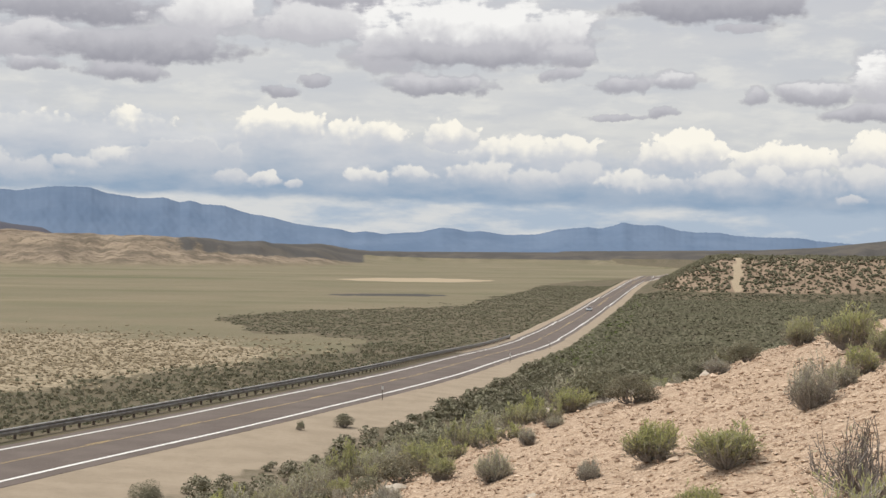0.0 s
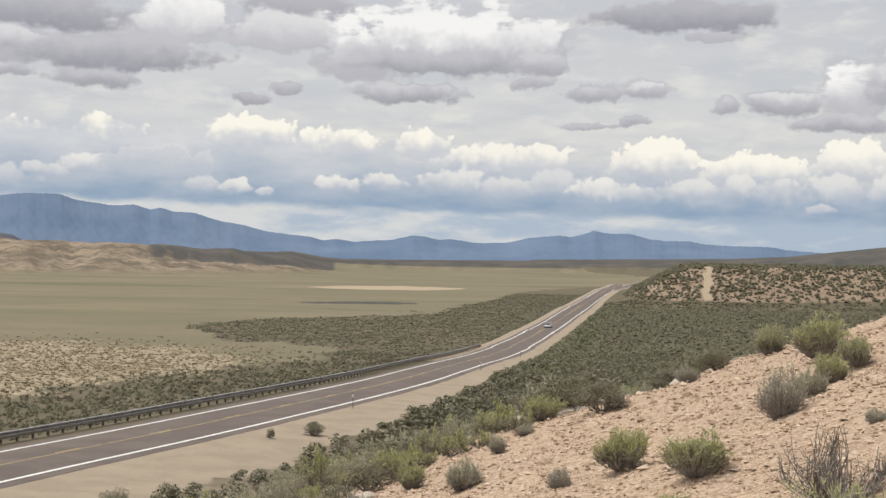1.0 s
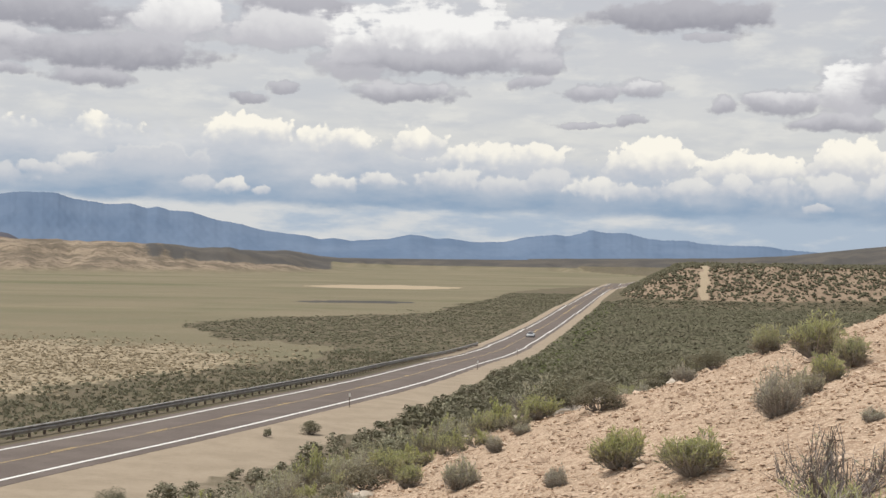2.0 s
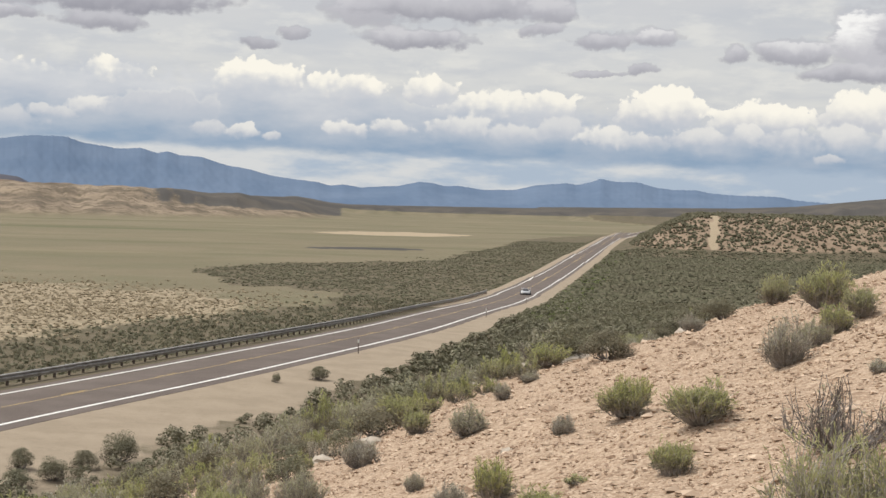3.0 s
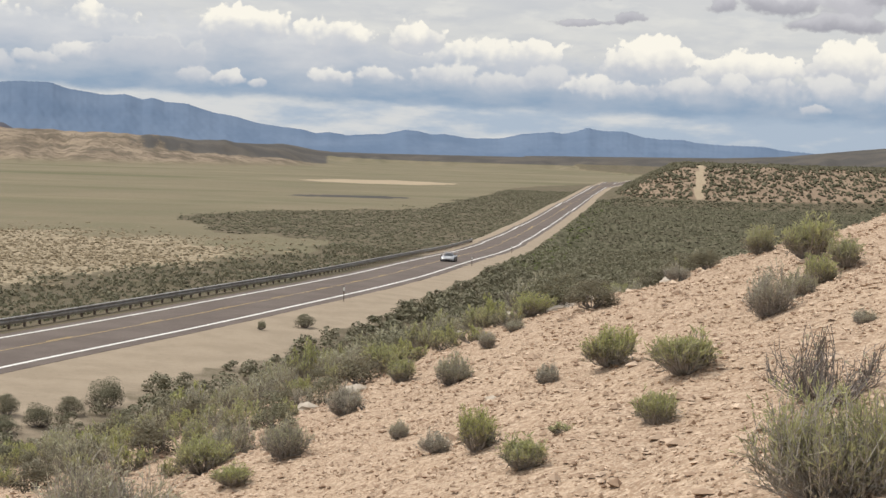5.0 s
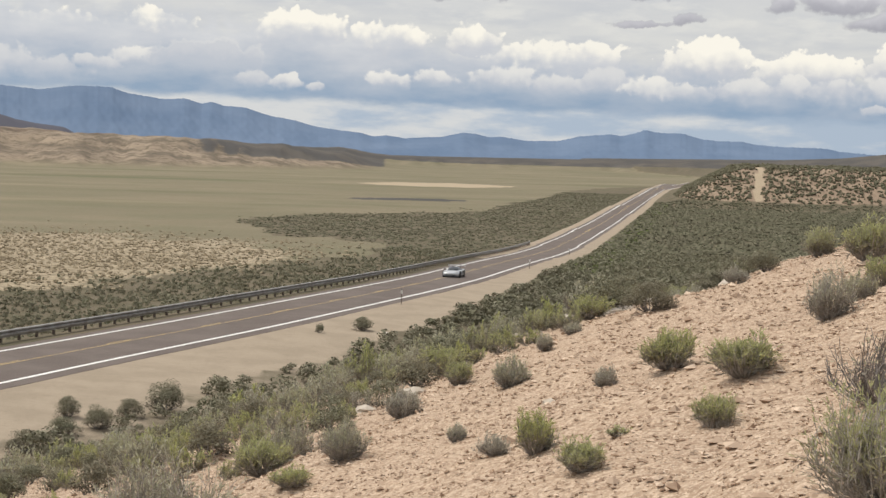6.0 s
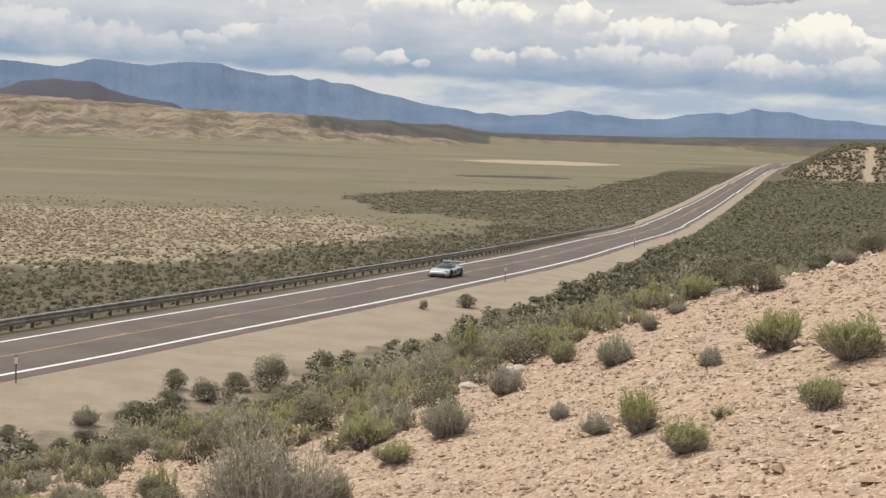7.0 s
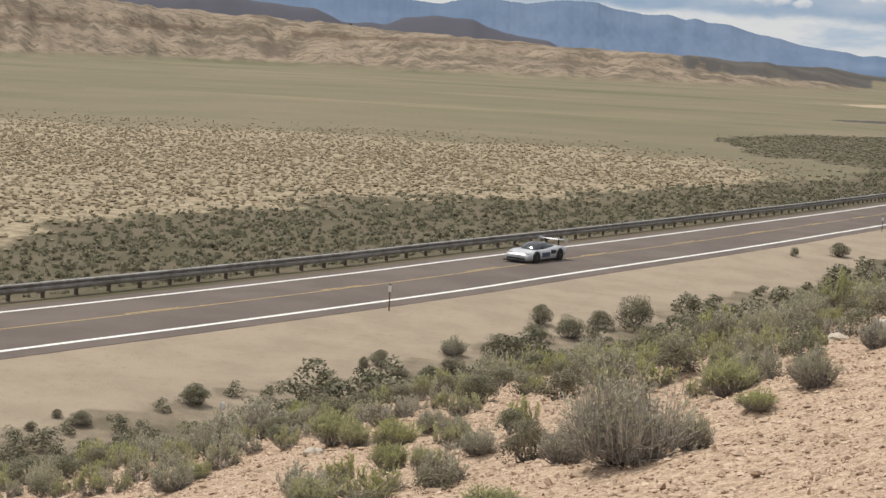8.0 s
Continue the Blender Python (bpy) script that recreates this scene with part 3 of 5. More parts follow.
SKY_A = [-40, -24, -16, -13, -12.4, -10.9, -10.1, -9.6, -8.8, -8.2, -7.6, -6.8, -6.3, -5.95, -5.5, -5.1, -4.0, -3.3, -2.2, -1.3, -0.9, -0.3, 0.1, 0.8, 1.4, 2.1, 2.7, 3.2, 3.7,
         4.5, 5.2, 6.0, 6.8, 7.7, 8.4, 8.87, 9.16, 9.74, 10.5, 11.1, 11.7, 12.3, 13.4, 13.84, 14.65, 15.3, 16.2, 16.55, 17.1, 17.7, 18.3, 19.2, 20.2, 20.9, 21.5, 22.2, 23, 26, 32, 45]
SKY_E = [0.2, 0.2, 0.3, 0.5, 0.61, 0.63, 0.68, 0.78, 0.77, 0.84, 1.01, 1.01, 1.11, 0.98, 0.87, 0.93, 0.82, 0.65, 0.62, 0.75, 0.71, 0.84, 0.85, 0.69, 0.66, 0.6, 0.7, 0.64, 0.77,
         0.84, 0.93, 1.14, 1.26, 1.53, 1.56, 1.7, 1.6, 1.78, 1.73, 1.82, 1.9, 2.09, 2.1, 2.05, 1.93, 1.98, 2.07, 2.09, 1.92, 1.78, 1.83, 1.92, 1.94, 1.9, 2.0, 1.88, 1.95, 2.2, 2.0, 1.5]


def make_mountains():
    a = np.linspace(-40, 45, 1300)
    el = np.interp(a, SKY_A, SKY_E)
    el = np.convolve(np.pad(el, 1, "edge"), np.ones(3) / 3, "valid")
    el = el + 0.012 * wobble(a * 10, a * 0, 3.1, 2) + 0.01 * wobble(a * 10, a * 0, 1.3, 4)
    el = np.clip(el, 0.05, None)
    t = np.linspace(0, 1, 40)
    T, A = np.meshgrid(t, a, indexing="ij")
    top = 4850 * np.tan(np.radians(el))[None, :] + 20
    r = 4200 + 650 * T
    spur = wobble(A * 10 + T * 9, T * 14, 9.0, 2) * 0.6 + wobble(A * 10 - T * 7, T * 16, 5.0, 5) * 0.4
    z = top * (T ** 1.15 + 0.022 * spur * T * (1 - T) * 4)
    x, y = -r * np.sin(np.radians(A)), r * np.cos(np.radians(A))
    # closing slope behind
    v = np.stack([x, y, z], -1).reshape(-1, 3)
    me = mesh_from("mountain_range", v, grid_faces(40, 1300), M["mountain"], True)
    tagged(new("backdrop", me), "distant mountain range, blue haze put into its colour", "mountains", kind="structure")


make_mountains()


# ---------------------------------------------------------------- the road
def ribbon(name, s0, s1, o0, o1, lift, mat, step=2.0, thick=0.0):
    s = np.linspace(s0, s1, max(2, int((s1 - s0) / step) + 1))
    xl, yl = beside(s, o1)
    xr, yr = beside(s, o0)
    cx, cy = beside(s, 0)
    z = rise(cy)
    rows = [np.stack([xr, yr, z + lift - 0.02 * abs(o0)], 1), np.stack([xl, yl, z + lift - 0.02 * abs(o1)], 1)]
    if o0 < 0 < o1:
        rows.insert(1, np.stack([cx, cy, z + lift], 1))
    if thick:
        for i, o in ((0, o0), (-1, o1)):
            r = rows[i].copy()
            r[:, 2] -= thick
            rows.insert(0, r) if i == 0 else rows.append(r)
    v = np.stack(rows, 1)
    return mesh_from(name, v.reshape(-1, 3), grid_faces(len(s), len(rows)), mat)


S_NEAR, S_END = station_at(-140), station_at(1290)
tagged(new("road", ribbon("road", S_NEAR, S_END, -4.75, 4.75, 0.03, M["asphalt"], 2.0, 0.3)),
       "grey-brown weathered two-lane asphalt highway", "road", kind="structure")
for off in (-3.6, 3.6):
    tagged(new("edge_line", ribbon("edge_line", S_NEAR, S_END, off - 0.14, off + 0.14, 0.036, M["white_line"])),
           "white painted edge line on the asphalt", "road marking", kind="structure")
tagged(new("centre_line", ribbon("centre_line", S_NEAR, S_END, -0.16, -0.06, 0.036, M["yellow_line"])),
       "faded yellow solid centre line", "road marking", kind="structure")
for i in range(60):
    s = station_at(20) + i * 12.2
    if s < station_at(640):
        tagged(new("centre_dash", ribbon("centre_dash", s, s + 3.05, 0.06, 0.19, 0.037, M["yellow_line"], 1.0)),
               "faded yellow dash of the centre line", "road marking", "centre dashes", "structure")


def make_guardrail():
    rail = tagged(new("guardrail"), "weathered corrugated steel guardrail on wooden posts along the highway", "guardrail")
    s0, s1 = station_at(22), station_at(318)
    prof = [(0.05, 0.83), (-0.06, 0.80), (-0.075, 0.775), (-0.06, 0.72), (0.05, 0.655), (0.05, 0.635), (-0.06, 0.605), (-0.075, 0.58), (-0.06, 0.49), (0.05, 0.40), (0.05, 0.37)]
    s = np.arange(s0, s1, 1.905)
    back = [(o + 0.008, h) for o, h in prof[::-1]]
    rows = []
    for o, h in prof + back:
        x, y = beside(s, 5.9 + o)
        rows.append(np.stack([x, y, rise(beside(s, 0)[1]) - 0.15 + h], 1))
    v = np.stack(rows, 1)
    part("beam", mesh_from("beam", v.reshape(-1, 3), grid_faces(len(s), len(rows), True), M["steel"]), rail, "galvanised steel beam with a bright upper edge")
    bm = bmesh.new()
    bmesh.ops.create_cube(bm, size=1, matrix=Matrix.LocRotScale((0, 0, 0.22), None, (0.15, 0.13, 0.84)))
    bmesh.ops.bevel(bm, geom=bm.edges[:], offset=0.012, segments=1)
    me = bpy.data.meshes.new("post")
    bm.to_mesh(me)
    bm.free()
    me.materials.append(M["wood_post"])
    for q in s:
        x, y = beside(q, 6.03)
        x2, y2 = beside(q + 0.1, 6.03)
        ob = part("post", me, rail)
        ob.location = (x, y, float(rise(beside(q, 0)[1])) - 0.12)
        ob.rotation_euler = (0, 0, math.atan2(y2 - y, x2 - x))


make_guardrail()


# ---------------------------------------------------------------- sagebrush far off
def scatter(rng, n, a0, a1, r0, r1):
    a = np.radians(rng.uniform(a0, a1, n))
    r = np.sqrt(rng.uniform(r0 ** 2, r1 ** 2, n))
    return -r * np.sin(a), r * np.cos(a)


OCTA_V = np.array([[1, 0, 0], [-1, 0, 0], [0, 1, 0], [0, -1, 0], [0, 0, 1], [0, 0, -1.0]])
OCTA_F = np.array([[0, 2, 4], [2, 1, 4], [1, 3, 4], [3, 0, 4], [2, 0, 5], [1, 2, 5], [3, 1, 5], [0, 3, 5]])


def clumps(name, x, y, size, rng, mat, label, flat=0.55):
    """Many small rough bushes far off, joined."""
    z, _, _ = land(x, y)
    n = len(x)
    v = np.repeat(OCTA_V[None], n, 0) * rng.uniform(0.6, 1.3, (n, 6, 1)) + rng.normal(0, 0.22, (n, 6, 3))
    v = v * size[:, None, None] * 0.5 * np.array([1, 1, flat])
    v += np.stack([x, y, z + size * 0.5 * flat * 0.55], 1)[:, None]
    f = OCTA_F[None] + (np.arange(n) * 6)[:, None, None]
    tagged(new(name, mesh_from(name, v.reshape(-1, 3), f.reshape(-1, 3), mat)), label, "shrubs", kind="stuff")


def leafy(name, x, y, size, rng, mat, label, m=10, flat=0.62):
    """Many ragged bushes of leaf sprays, joined."""
    z, _, _ = land(x, y)
    n = len(x)
    u = rng.normal(size=(n, m, 3))
    u /= np.linalg.norm(u, axis=2, keepdims=True)
    u[..., 2] = np.abs(u[..., 2])
    at = u * rng.uniform(0.25, 0.9, (n, m, 1)) * size[:, None, None] * np.array([0.5, 0.5, flat]) + np.stack([x, y, z], 1)[:, None]
    k = size[:, None, None] * rng.uniform(0.28, 0.5, (n, m, 1))
    w = np.cross(u + rng.normal(0, 0.25, u.shape), rng.normal(size=u.shape))
    w /= np.linalg.norm(w, axis=2, keepdims=True) + 1e-9
    side = np.cross(w, u)
    side /= np.linalg.norm(side, axis=2, keepdims=True) + 1e-9
    v = np.stack([at - w * k * 0.4, at + side * k * 0.4, at + w * k * 0.6, at - side * k * 0.4], 2)
    tagged(new(name, mesh_from(name, v.reshape(-1, 3), np.arange(n * m * 4).reshape(-1, 4), mat)), label, "shrubs", kind="stuff")


def far_shrubs():
    rng = np.random.default_rng(3)
    valley, flat = "low grey-green sagebrush on the valley floor", "dense low sagebrush on the flat beside the road"
    x, y = scatter(rng, 34000, -17, 42, 110, 345)
    _, zone, d = land(x, y)
    keep = (d > 9) & (rng.uniform(0, 1, len(x)) < zone["sage"] ** 2)
    leafy("sagebrush_belt", x[keep], y[keep], rng.uniform(0.55, 1.25, keep.sum()), rng, M["mid_sage"], valley)
    x, y = scatter(rng, 42000, -8, 8.5, 345, 1000)
    _, zone, d = land(x, y)
    keep = (d > 9) & (rng.uniform(0, 1, len(x)) < zone["sage"] ** 2)
    clumps("sagebrush_field", x[keep], y[keep], rng.uniform(0.5, 1.2, keep.sum()), rng, M["far_sage"], valley, 0.4)
    x, y = scatter(rng, 52000, 0, 42, 130, 480)
    _, zone, d = land(x, y)
    keep = (d > 10) & (rng.uniform(0, 1, len(x)) < zone["pale"] ** 1.6)
    clumps("saltbush_field", x[keep], y[keep], rng.uniform(0.35, 0.95, keep.sum()), rng, M["salt_bush"], "scattered low shrubs on pale soil")
    x, y = scatter(rng, 20000, -24, 4, 120, 310)
    _, zone, d = land(x, y)
    keep = (d < -7) & (zone["verge"] < 0.2) & (y > 105)
    leafy("sagebrush_flat", x[keep], y[keep], rng.uniform(0.6, 1.35, keep.sum()), rng, M["mid_sage"], flat)
    x, y = scatter(rng, 42000, -24, 0, 310, 690)
    _, zone, d = land(x, y)
    keep = (d < -8) & (zone["verge"] < 0.2) & (zone["hill"] < 0.2)
    clumps("sagebrush_meadow", x[keep], y[keep], rng.uniform(0.7, 1.6, keep.sum()), rng, M["far_sage"], flat)
    x, y = scatter(rng, 60000, -12, 3, 150, 760)
    _, zone, d = land(x, y)
    keep = zone["lush"] * rng.uniform(0.5, 1, len(x)) > 0.45
    leafy("roadside_weeds", x[keep], y[keep], rng.uniform(0.35, 0.8, keep.sum()), rng, M["weed_green"], "fresh green weeds along the road verge", 8)
    x, y = scatter(rng, 24000, -24, -5, 640, 960)
    _, zone, d = land(x, y)
    keep = (zone["hill"] > 0.3) & (zone["playa"] < 0.2)
    clumps("hill_sagebrush", x[keep], y[keep], rng.uniform(0.8, 2.1, keep.sum()), rng, M["far_sage"], "scattered sagebrush on the pale hillside", 0.8)


far_shrubs()


# ---------------------------------------------------------------- shrubs
def tubes(paths, r0, r1, sides=3):
    """Thin tapered tubes along paths (n, k, 3)."""
    n, k, _ = paths.shape
    t = np.gradient(paths, axis=1)
    t /= np.linalg.norm(t, axis=2, keepdims=True) + 1e-9
    ref = np.where(np.abs(t[..., 2:3]) > 0.9, np.array([1.0, 0, 0]), np.array([0, 0, 1.0]))
    u = np.cross(t, ref)
    u /= np.linalg.norm(u, axis=2, keepdims=True) + 1e-9
    w = np.cross(t, u)
    rad = np.linspace(r0, r1, k)[None, :, None, None]
    ang = np.arange(sides) * 2 * math.pi / sides
    ring = paths[:, :, None] + rad * (u[:, :, None] * np.cos(ang)[None, None, :, None] + w[:, :, None] * np.sin(ang)[None, None, :, None])
    f = grid_faces(k, sides, True)
    return ring.reshape(-1, 3), (f[None] + (np.arange(n) * k * sides)[:, None, None]).reshape(-1, 4)


def leaves(at, way, length, width, rng):
    """Narrow pointed leaves: quads folded along nothing, one island each."""
    n = len(at)
    way = way / (np.linalg.norm(way, axis=1, keepdims=True) + 1e-9)
    side = np.cross(way, rng.normal(size=(n, 3)))
    side /= np.linalg.norm(side, axis=1, keepdims=True) + 1e-9
    L, W = length * rng.uniform(0.6, 1.3, (n, 1)), width * rng.uniform(0.7, 1.3, (n, 1))
    v = np.stack([at, at + way * L * 0.5 + side * W, at + way * L, at + way * L * 0.5 - side * W], 1)
    return v.reshape(-1, 3), np.arange(n * 4).reshape(-1, 4)


def fan(rng, n, k=5, tilt=70, core=0.03, low=0.55):
    """Stems that rise from one foot in tufts of uneven reach and fill a ragged dome 1 wide and 1 high."""
    m = max(6, n // 22)
    ta = np.arange(m) * 2.4 + rng.uniform(0, 6.28)
    tt = np.radians(tilt) * np.sqrt((np.arange(m) + 0.4) / m)
    tr = rng.uniform(0.66, 1.0, m)
    i = rng.integers(0, m, n)
    az = ta[i] + rng.normal(0, 0.32, n)
    th = np.clip(tt[i] + rng.normal(0, 0.16, n), 0.0, 1.5)
    reach = tr[i] * rng.uniform(low, 1.0, n) ** 0.5
    end = np.stack([np.cos(az) * np.sin(th) * 0.55, np.sin(az) * np.sin(th) * 0.55, np.cos(th) ** 0.7 * 0.97], 1) * reach[:, None]
    foot = core * rng.uniform(0.2, 1, n)
    start = np.stack([np.cos(az) * foot, np.sin(az) * foot, np.full(n, -0.03)], 1)
    t = np.linspace(0, 1, k)[None, :, None]
    bend = np.stack([np.cos(az) * 0.10, np.sin(az) * 0.10, -0.04 * np.ones(n)], 1)[:, None] * (4 * t * (1 - t))
    p = start[:, None] * (1 - t) + end[:, None] * t + bend
    p[:, 1:] += rng.normal(0, 0.018, (n, k - 1, 3))
    return p


def on_paths(p, rng, m, lo):
    n, k, _ = p.shape
    i = rng.integers(0, n, m)
    t = rng.uniform(lo, 1.0, m) * (k - 1)
    j = np.minimum(t.astype(int), k - 2)
    fr = (t - j)[:, None]
    return p[i, j] * (1 - fr) + p[i, j + 1] * fr, p[i, j + 1] - p[i, j]


def shrub(name, label, rng, stems, leaf_n, leaf_len, leaf_w, lo, mats, tilt=70, twig=True, thick=0.008, low=0.42, droop=0.5):
    """A shrub one metre wide and high, to be copied at its true size."""
    ob = tagged(new(name), label, "shrub")
    p = fan(rng, stems, k=4, tilt=tilt, low=low)
    v, f = tubes(p, thick, thick * 0.35)
    if twig:
        at, way = on_paths(p, rng, stems * 2, 0.45)
        w = way / (np.linalg.norm(way, axis=1, keepdims=True) + 1e-9) + rng.normal(0, 0.55, way.shape)
        w /= np.linalg.norm(w, axis=1, keepdims=True)
        tp = at[:, None] + w[:, None] * (np.linspace(0, 1, 2)[None, :, None] * rng.uniform(0.08, 0.22, (len(at), 1, 1)))
        v2, f2 = tubes(tp, thick * 0.45, thick * 0.2)
        f = np.vstack([f, f2 + len(v)])
        v = np.vstack([v, v2])
        src = tp
    else:
        src = p
    part("branchwork", mesh_from("branchwork", v, f, mats[0]), ob)
    if leaf_n:
        a1, w1 = on_paths(p, rng, leaf_n // 2, lo)
        a2, w2 = on_paths(src, rng, leaf_n - leaf_n // 2, 0.15 if twig else lo)
        at, way = np.vstack([a1, a2]), np.vstack([w1, w2])
        way = way / (np.linalg.norm(way, axis=1, keepdims=True) + 1e-9) + rng.normal(0, droop, way.shape)
        v, f = leaves(at, way, leaf_len, leaf_w, rng)
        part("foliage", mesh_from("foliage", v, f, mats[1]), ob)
    return ob


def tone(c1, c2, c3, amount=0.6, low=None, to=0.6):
    """Leaves differ one by one and shrub by shrub; those low on the shrub are dry, and darkened for the shade inside.
    """
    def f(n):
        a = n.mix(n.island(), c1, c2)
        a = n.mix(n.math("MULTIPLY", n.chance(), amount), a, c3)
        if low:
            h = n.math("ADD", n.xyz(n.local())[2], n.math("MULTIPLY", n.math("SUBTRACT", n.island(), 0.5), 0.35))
            # dry leaf colour that also paints in the shrub's shaded interior
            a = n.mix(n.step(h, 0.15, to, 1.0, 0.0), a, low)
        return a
    return f


def lobes(rng, count, each, length, width):
    """Leaf sprays on a heap of rounded lobes, in a space one metre wide and high."""
    V = []
    for i in range(count):
        az, up = rng.uniform(0, 2 * math.pi), rng.uniform(0.0, 1.0) ** 1.3
        ring = math.sqrt(max(0.0, 1 - up * up)) * rng.uniform(0.22, 0.34)
        mid = np.array([math.cos(az) * ring, math.sin(az) * ring, 0.13 + 0.56 * up * rng.uniform(0.8, 1.1)])
        rad = rng.uniform(0.16, 0.26)
        u = rng.normal(size=(each, 3))
        u /= np.linalg.norm(u, axis=1, keepdims=True)
        u[:, 2] = np.where(u[:, 2] < -0.6, -u[:, 2], u[:, 2])
        at = mid + u * rad * rng.uniform(0.7, 1.08, (each, 1)) * np.array([1, 1, 0.9])
        nrm = u + rng.normal(0, 0.45, u.shape)
        g = np.cross(nrm, rng.normal(size=u.shape))
        g /= np.linalg.norm(g, axis=1, keepdims=True) + 1e-9
        h = np.cross(g, nrm)
        h /= np.linalg.norm(h, axis=1, keepdims=True) + 1e-9
        k = rng.uniform(0.6, 1.3, (each, 1))
        V.append(np.stack([at - g * length * k, at + h * width * k, at + g * length * k, at - h * width * k], 1).reshape(-1, 3))
    v = np.vstack(V)
    return v, np.arange(len(v)).reshape(-1, 4)


def lobed(name, label, rng, count, each, length, width, stems=16):
    ob = tagged(new(name), label, "shrub")
    v, f = tubes(fan(rng, stems, k=3, tilt=70, low=0.6) * 0.75, 0.022, 0.008)
    part("branchwork", mesh_from("branchwork", v, f, M["stem_dark"]), ob)
    v, f = lobes(rng, count, each, length, width)
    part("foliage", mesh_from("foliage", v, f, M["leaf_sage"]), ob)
    return ob


M["stem_grey"] = material("stem_grey", tone((0.24, 0.215, 0.19), (0.54, 0.50, 0.45), (0.36, 0.325, 0.295)), 0.9, spec=0.1)
M["stem_dark"] = material("stem_dark", tone((0.13, 0.113, 0.10), (0.34, 0.31, 0.285), (0.21, 0.185, 0.168)), 0.9, spec=0.1)
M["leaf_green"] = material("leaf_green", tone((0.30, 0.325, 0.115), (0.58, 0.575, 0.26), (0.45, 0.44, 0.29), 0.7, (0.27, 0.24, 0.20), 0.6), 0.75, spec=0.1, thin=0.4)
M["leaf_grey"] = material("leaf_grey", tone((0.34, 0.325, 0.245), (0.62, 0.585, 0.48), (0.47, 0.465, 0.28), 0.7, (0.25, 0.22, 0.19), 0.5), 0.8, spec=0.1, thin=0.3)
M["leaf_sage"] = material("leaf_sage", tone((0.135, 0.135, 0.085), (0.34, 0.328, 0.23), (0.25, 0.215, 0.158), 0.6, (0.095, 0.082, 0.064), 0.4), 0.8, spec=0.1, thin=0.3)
M["leaf_thicket"] = material("leaf_thicket", lambda n: n.mix(n.step(n.noise(n.place(), 0.9, 3), 0.35, 0.65), n.mix(n.island(), (0.12, 0.12, 0.074), (0.27, 0.258, 0.178)), n.mix(n.island(), (0.165, 0.148, 0.10), (0.34, 0.312, 0.228))), 0.85, spec=0.05)

KEEP_OUT = []


